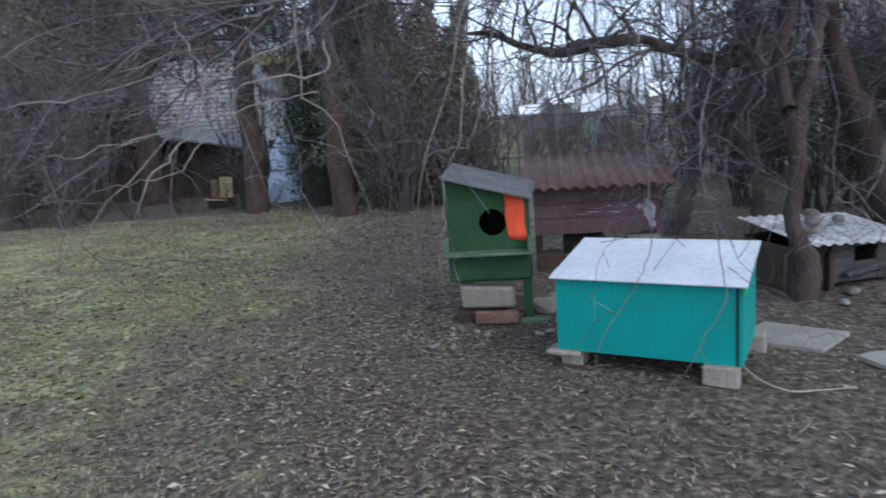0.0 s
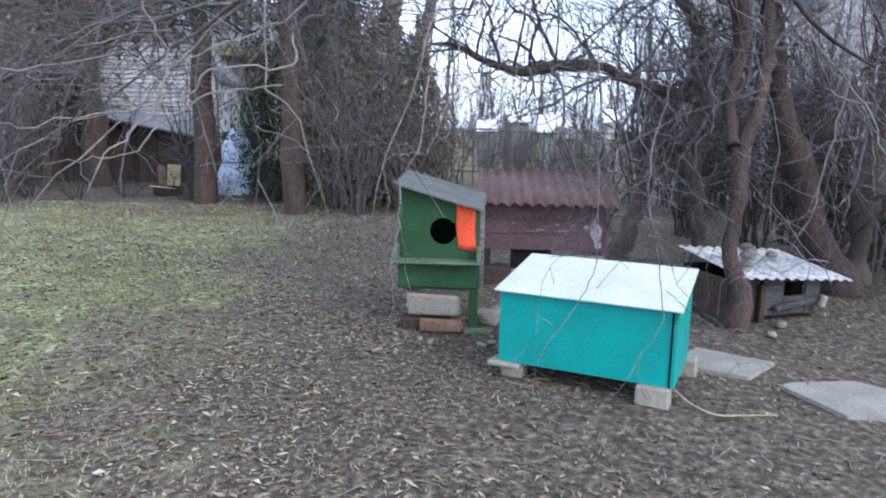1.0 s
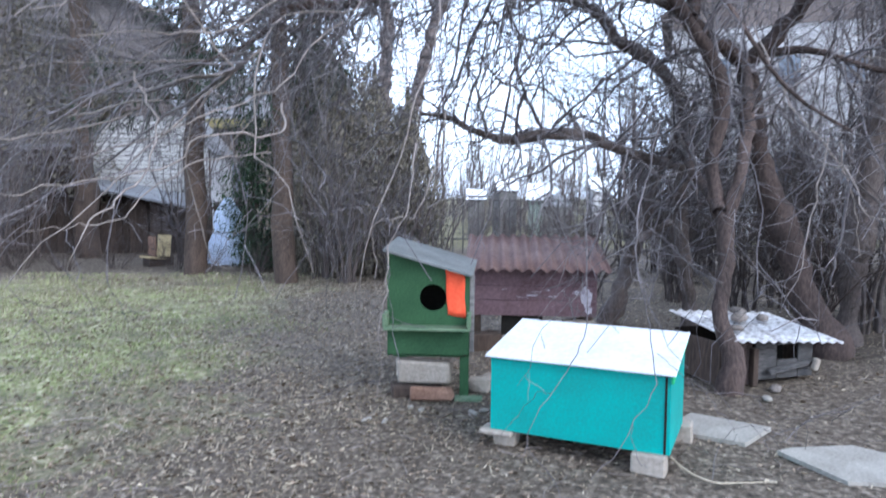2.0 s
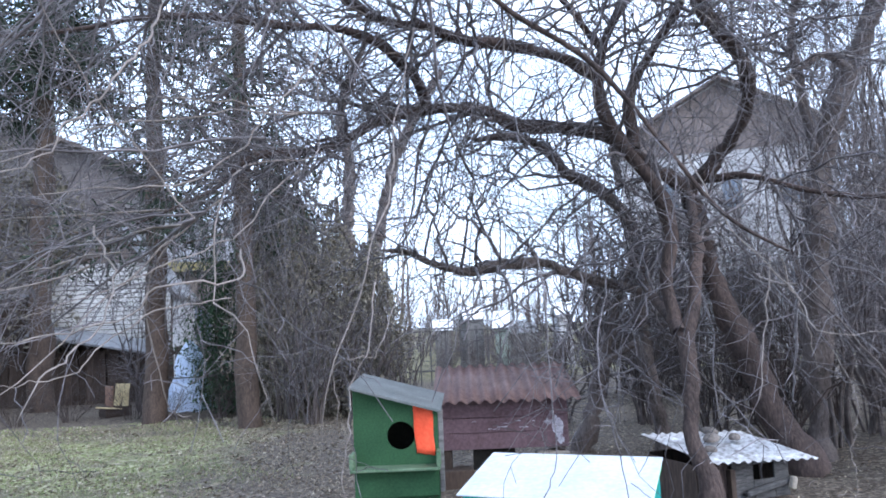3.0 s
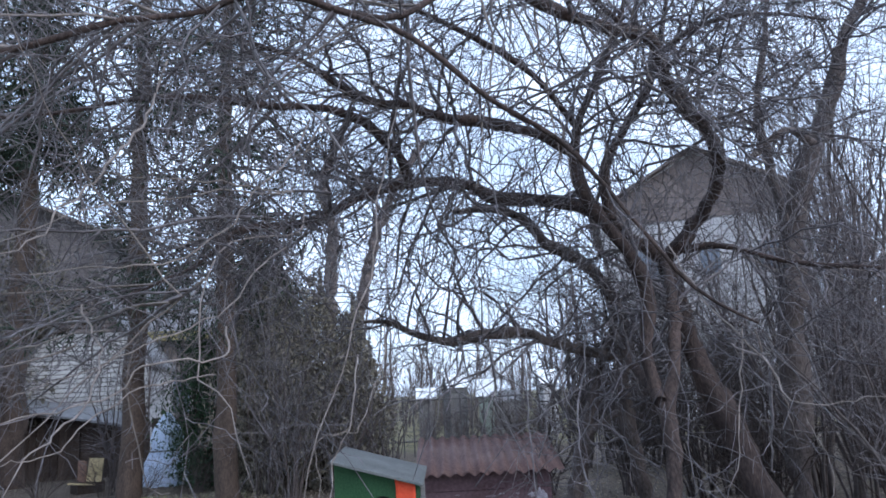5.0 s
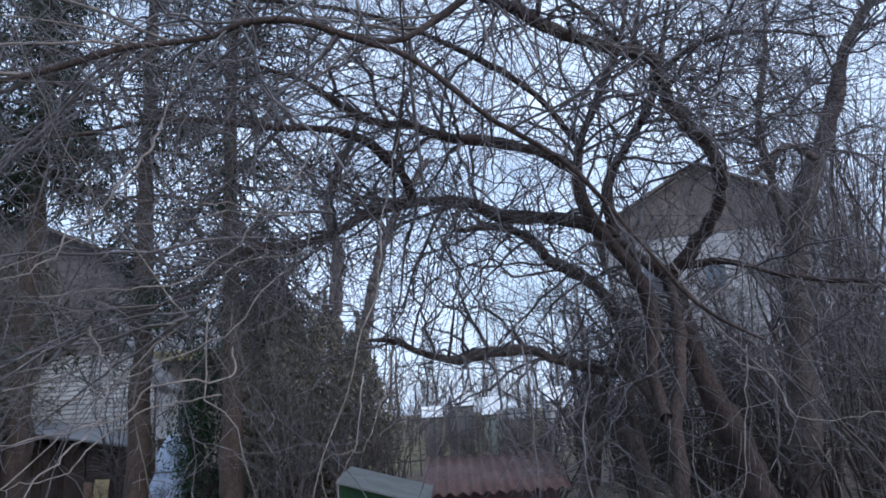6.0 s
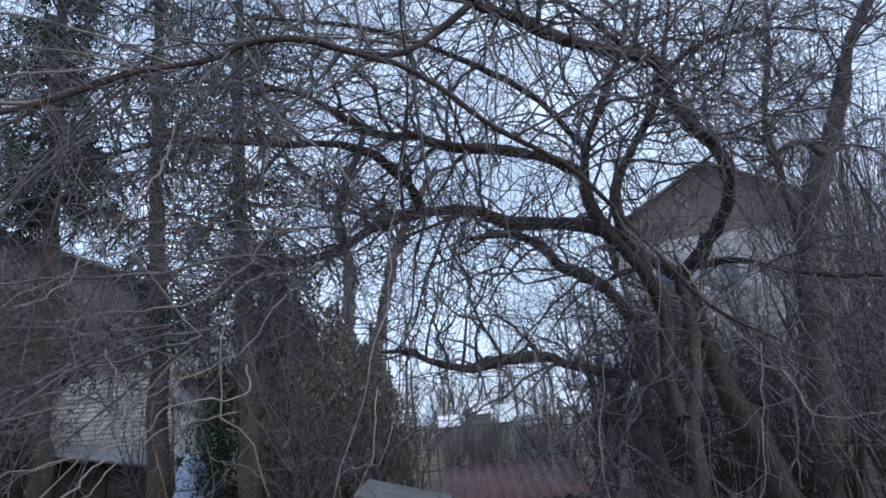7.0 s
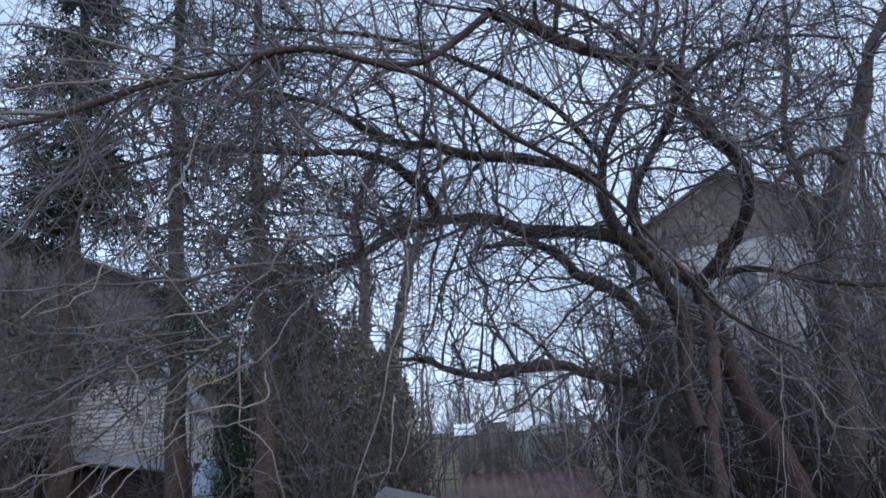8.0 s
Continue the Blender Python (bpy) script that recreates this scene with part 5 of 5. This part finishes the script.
def prism(w, d, h, rise, along_x=True, over=0.3, thick=0.12):
    """Two roof slopes as bmeshes over a w by d plan with eaves at h."""
    out = []
    half, length = (d / 2, w) if along_x else (w / 2, d)
    slope = math.atan2(rise, half)
    for q in (-1, 1):
        bm = bmesh.new()
        run = half + over
        prof = [(0, h + rise), (q * run, h + rise - run * math.tan(slope)), (q * run, h + rise - run * math.tan(slope) - thick), (0, h + rise - thick)]
        ends = []
        for e in (-length / 2 - over, length / 2 + over):
            ends.append([bm.verts.new((e, p, z) if along_x else (p, e, z)) for p, z in prof])
        bm.faces.new(ends[0]), bm.faces.new(ends[1])
        for i in range(4):
            j = (i + 1) % 4
            bm.faces.new((ends[0][i], ends[0][j], ends[1][j], ends[1][i]))
        out.append(bm)
    return out


def gable(w, h, rise, y, thick=0.2):
    bm = bmesh.new()
    out = [(-w / 2, -0.1), (w / 2, -0.1), (w / 2, h), (0, h + rise), (-w / 2, h)]
    a = [bm.verts.new((px, y, z)) for px, z in out]
    b = [bm.verts.new((px, y + thick, z)) for px, z in out]
    bm.faces.new(a), bm.faces.new(b)
    for i in range(5):
        bm.faces.new((a[i], a[(i + 1) % 5], b[(i + 1) % 5], b[i]))
    return bm


def window_on(parent, x, y, z, w, h):
    fr = part("window", block((w, 0.06, h), (x, y, z), 0.01), M_SIDING, parent)
    part("pane", block((w - 0.14, 0.02, h - 0.14), (x, y - 0.035, z + 0.07), 0.003), M_GLASS, fr)
    return fr


def main_house():
    """The large house west of the lawn: dark boarded gable under a low brown roof."""
    t = thing("dwelling_house", (-12.3, 27.0, 0.0), "large dark boarded house with a low brown roof behind bare trees", "house")
    w, d, h, rise = 10.0, 6.0, 7.4, 2.2
    part("gable_wall", gable(w, h, rise, -d / 2), M_HOUSE, t)
    part("gable_wall", gable(w, h, rise, d / 2 - 0.2), M_HOUSE, t)
    for x in (-w / 2 + 0.15, w / 2 - 0.15):
        part("side_wall", block((0.3, d - 0.42, h), (x, 0, -0.1), 0.01), M_HOUSE, t)
    for bm in prism(w, d, h, rise, False, 0.4):
        part("roof_slope", bm, M_ROOF, t)
    part("chimney", block((0.6, 0.6, 1.6), (-1.5, 0.4, h + 1.5), 0.02), M_BRICK, t)


main_house()


def low_house():
    """The low house seen between the spruces: pinkish wall, grey roof, yellow eaves board."""
    t = thing("low_house", (-3.6, 24.0, 0.0), "low pinkish plastered house with a grey roof and yellow eaves board", "house")
    w, d, h = 4.6, 4.0, 3.9
    part("wall", block((w, 0.3, h), (0, -d / 2 + 0.15, -0.1), 0.01), M_PINKWALL, t)
    part("wall", block((w, 0.3, h), (0, d / 2 - 0.15, -0.1), 0.01), M_PINKWALL, t)
    for x in (-w / 2 + 0.15, w / 2 - 0.15):
        part("end_wall", block((0.3, d - 0.62, h + 0.8), (x, 0, -0.1), 0.01), M_PINKWALL, t)
    for bm in prism(w, d, h, 1.5, True, 0.3):
        part("roof_slope", bm, M_GREYROOF, t)
    part("eaves_board", block((w + 0.4, 0.05, 0.28), (0, -d / 2 - 0.34, h - 0.42), 0.01), M_YELLOW, t, "yellow eaves board")
    window_on(t, -0.9, -d / 2 - 0.03, 1.3, 1.0, 1.2)
    window_on(t, 1.1, -d / 2 - 0.03, 1.3, 1.0, 1.2)


low_house()


def siding_annex():
    """The pale boarded gable with a sloping grey awning over a dark lean-to."""
    t = thing("boarded_annex", (-6.05, 20.6, 0.0), "pale board-clad gable annex above a dark open lean-to", "house")
    w, rise, h = 3.0, 1.9, 2.8
    # front backing coloured dark to paint shadow lines between planks; bare under the awning
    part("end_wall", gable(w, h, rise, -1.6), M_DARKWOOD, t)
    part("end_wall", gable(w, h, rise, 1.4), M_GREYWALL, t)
    for x in (-w / 2 + 0.1, w / 2 - 0.1):
        part("side_wall", block((0.2, 2.8, h), (x, 0, -0.1), 0.01), M_GREYWALL, t)
    for bm in prism(w, 3.2, h, rise, False, 0.12, 0.08):
        part("roof_slope", bm, M_GREYROOF, t)
    for i in range(34):
        z = 1.45 + i * 0.115
        half = w / 2 if z + 0.11 < h else (w / 2) * (1 - (z + 0.11 - h) / rise)
        if half < 0.1:
            continue
        part("siding_plank", block((2 * half, 0.02, 0.1), (0, -1.618, z), 0.004, (-9, 0, 0)), M_SIDING if z < 3.5 else M_ROOF, t)
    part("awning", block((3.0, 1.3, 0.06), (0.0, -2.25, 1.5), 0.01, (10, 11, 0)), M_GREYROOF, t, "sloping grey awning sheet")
    for x in (-1.3, 1.3):
        part("awning_post", block((0.09, 0.09, 1.5 if x < 0 else 1.1), (x, -2.7, -0.05), 0.006), M_DARKWOOD, t)


siding_annex()


def plank_fence(name, x0, x1, y, h, label):
    t = thing(name, ((x0 + x1) / 2, y, 0.0), label, "fence")
    n = int((x1 - x0) / 0.16)
    rnd = random.Random(int(y * 10))
    data = None
    for z in (0.3, h - 0.25):
        part("rail", block((x1 - x0, 0.05, 0.08), (0, 0.05, z), 0.004), M_DARKWOOD, t)
    for i in range(n):
        if data is None:
            ob = part("plank", block((0.145, 0.022, h), (0, 0, -0.03), 0.004), M_DARKWOOD, t)
            data = ob.data
        else:
            ob = new("plank", data)
            ob.parent = t
        ob.matrix_basis = pose((x0 - x1) / 2 + 0.08 + i * 0.16, rnd.uniform(-0.008, 0.008), rnd.uniform(-0.08, 0), 0, rnd.uniform(-1.5, 1.5), 0)


plank_fence("plank_fence", -14.5, -3.0, 18.2, 1.35, "weathered dark plank fence at the end of the lawn")


def dark_shed():
    t = thing("garden_shed", (-10.2, 19.6, 0.0), "dark weathered wooden shed with a felt roof", "shed")
    part("wall", block((4.6, 0.12, 2.7), (0, -1.0, -0.05), 0.01), M_DARKWOOD, t)
    part("wall", block((4.6, 0.12, 2.9), (0, 1.2, -0.05), 0.01), M_DARKWOOD, t)
    for x in (-2.24, 2.24):
        part("side_wall", block((0.12, 2.06, 2.7), (x, 0.1, -0.05), 0.01), M_DARKWOOD, t)
    part("roof", block((5.0, 2.9, 0.08), (0, 0.1, 2.74), 0.01, (4, 0, 0)), M_GREYROOF, t)


dark_shed()


def east_house():
    """The tall house behind the thicket: pale gable, brown roof, small windows."""
    t = thing("dwelling_house", (16.9, 29.5, 0.0), "tall pale house with a brown gable roof behind bare trees", "house", turn=-24)
    w, d, h, rise = 8.0, 9.0, 8.8, 2.2
    part("gable_wall", gable(w, h, rise, -d / 2), M_GREYWALL, t)
    part("gable_wall", gable(w, h, rise, d / 2 - 0.2), M_GREYWALL, t)
    for x in (-w / 2 + 0.15, w / 2 - 0.15):
        part("side_wall", block((0.3, d - 0.42, h), (x, 0, -0.1), 0.01), M_GREYWALL, t)
    for bm in prism(w, d, h, rise, False, 0.45):
        part("roof_slope", bm, M_ROOF, t)
    bm = bmesh.new()
    out = [(-w / 2 + 0.02, h - 0.8), (w / 2 - 0.02, h - 0.8), (w / 2 - 0.02, h - 0.1), (0, h + rise - 0.25), (-w / 2 + 0.02, h - 0.1)]
    a = [bm.verts.new((px, -d / 2 - 0.06, z)) for px, z in out]
    b = [bm.verts.new((px, -d / 2 - 0.004, z)) for px, z in out]
    bm.faces.new(a), bm.faces.new(b)
    for i in range(5):
        bm.faces.new((a[i], a[(i + 1) % 5], b[(i + 1) % 5], b[i]))
    part("gable_cladding", bm, M_ROOF, t, "brown boarded gable")
    for x in (-2.2, 0.2, 2.4):
        for z in (2.0, 5.6):
            window_on(t, x, -d / 2 - 0.03, z, 0.9, 1.3)


east_house()


def draped_sheet():
    """A bluish plastic sheet drawn over something tall, tied at the neck."""
    t = thing("covered_stack", (-3.3, 15.4, 0.0), "bluish-white plastic sheet draped over a stack at the fence", "tarpaulin")
    bm = bmesh.new()
    prof = [(0.42, -0.02), (0.44, 0.2), (0.42, 0.42), (0.33, 0.62), (0.27, 0.72), (0.3, 0.9), (0.25, 1.1), (0.14, 1.3), (0.04, 1.42)]
    n = 40
    rows = []
    for j, (r, z) in enumerate(prof):
        rows.append([])
        for i in range(n):
            a = 2 * math.pi * i / n
            q = r * (1 + 0.1 * math.sin(5 * a + j * 0.4) + 0.05 * math.sin(11 * a - j))
            rows[-1].append(bm.verts.new((q * math.cos(a), 0.8 * q * math.sin(a), z + 0.02 * math.sin(7 * a))))
    for j in range(len(prof) - 1):
        for i in range(n):
            bm.faces.new((rows[j][i], rows[j][(i + 1) % n], rows[j + 1][(i + 1) % n], rows[j + 1][i]))
    bm.faces.new(rows[-1])
    part("sheet", bm, M_TARP, t, smooth=True)
    part("strap", block((0.62, 0.02, 0.03), (0, -0.27, 0.66), 0.004), M_OLDWOOD, t, "brown tie strap")


draped_sheet()


def leaning_crate():
    t = thing("wooden_crate", (-4.72, 14.9, 0.0), "broken wooden crate with a pale end board", "crate", turn=35)
    part("end_board", block((0.27, 0.03, 0.44), (0.15, -0.2, 0.2), 0.004, (0, 5, 0)), M_CRATE, t, "pale yellowish board")
    part("side_board", block((0.03, 0.42, 0.4), (-0.02, 0.03, 0.2), 0.004), M_BRICK, t, "reddish-brown side board")
    part("base", block((0.5, 0.42, 0.21), (0.1, 0.03, -0.01), 0.006), M_DARKWOOD, t)
    part("prop_stick", block((0.5, 0.03, 0.03), (-0.1, -0.24, 0.17), 0.004, (0, 8, 0)), M_CRATE, t, "pale stick")


leaning_crate()
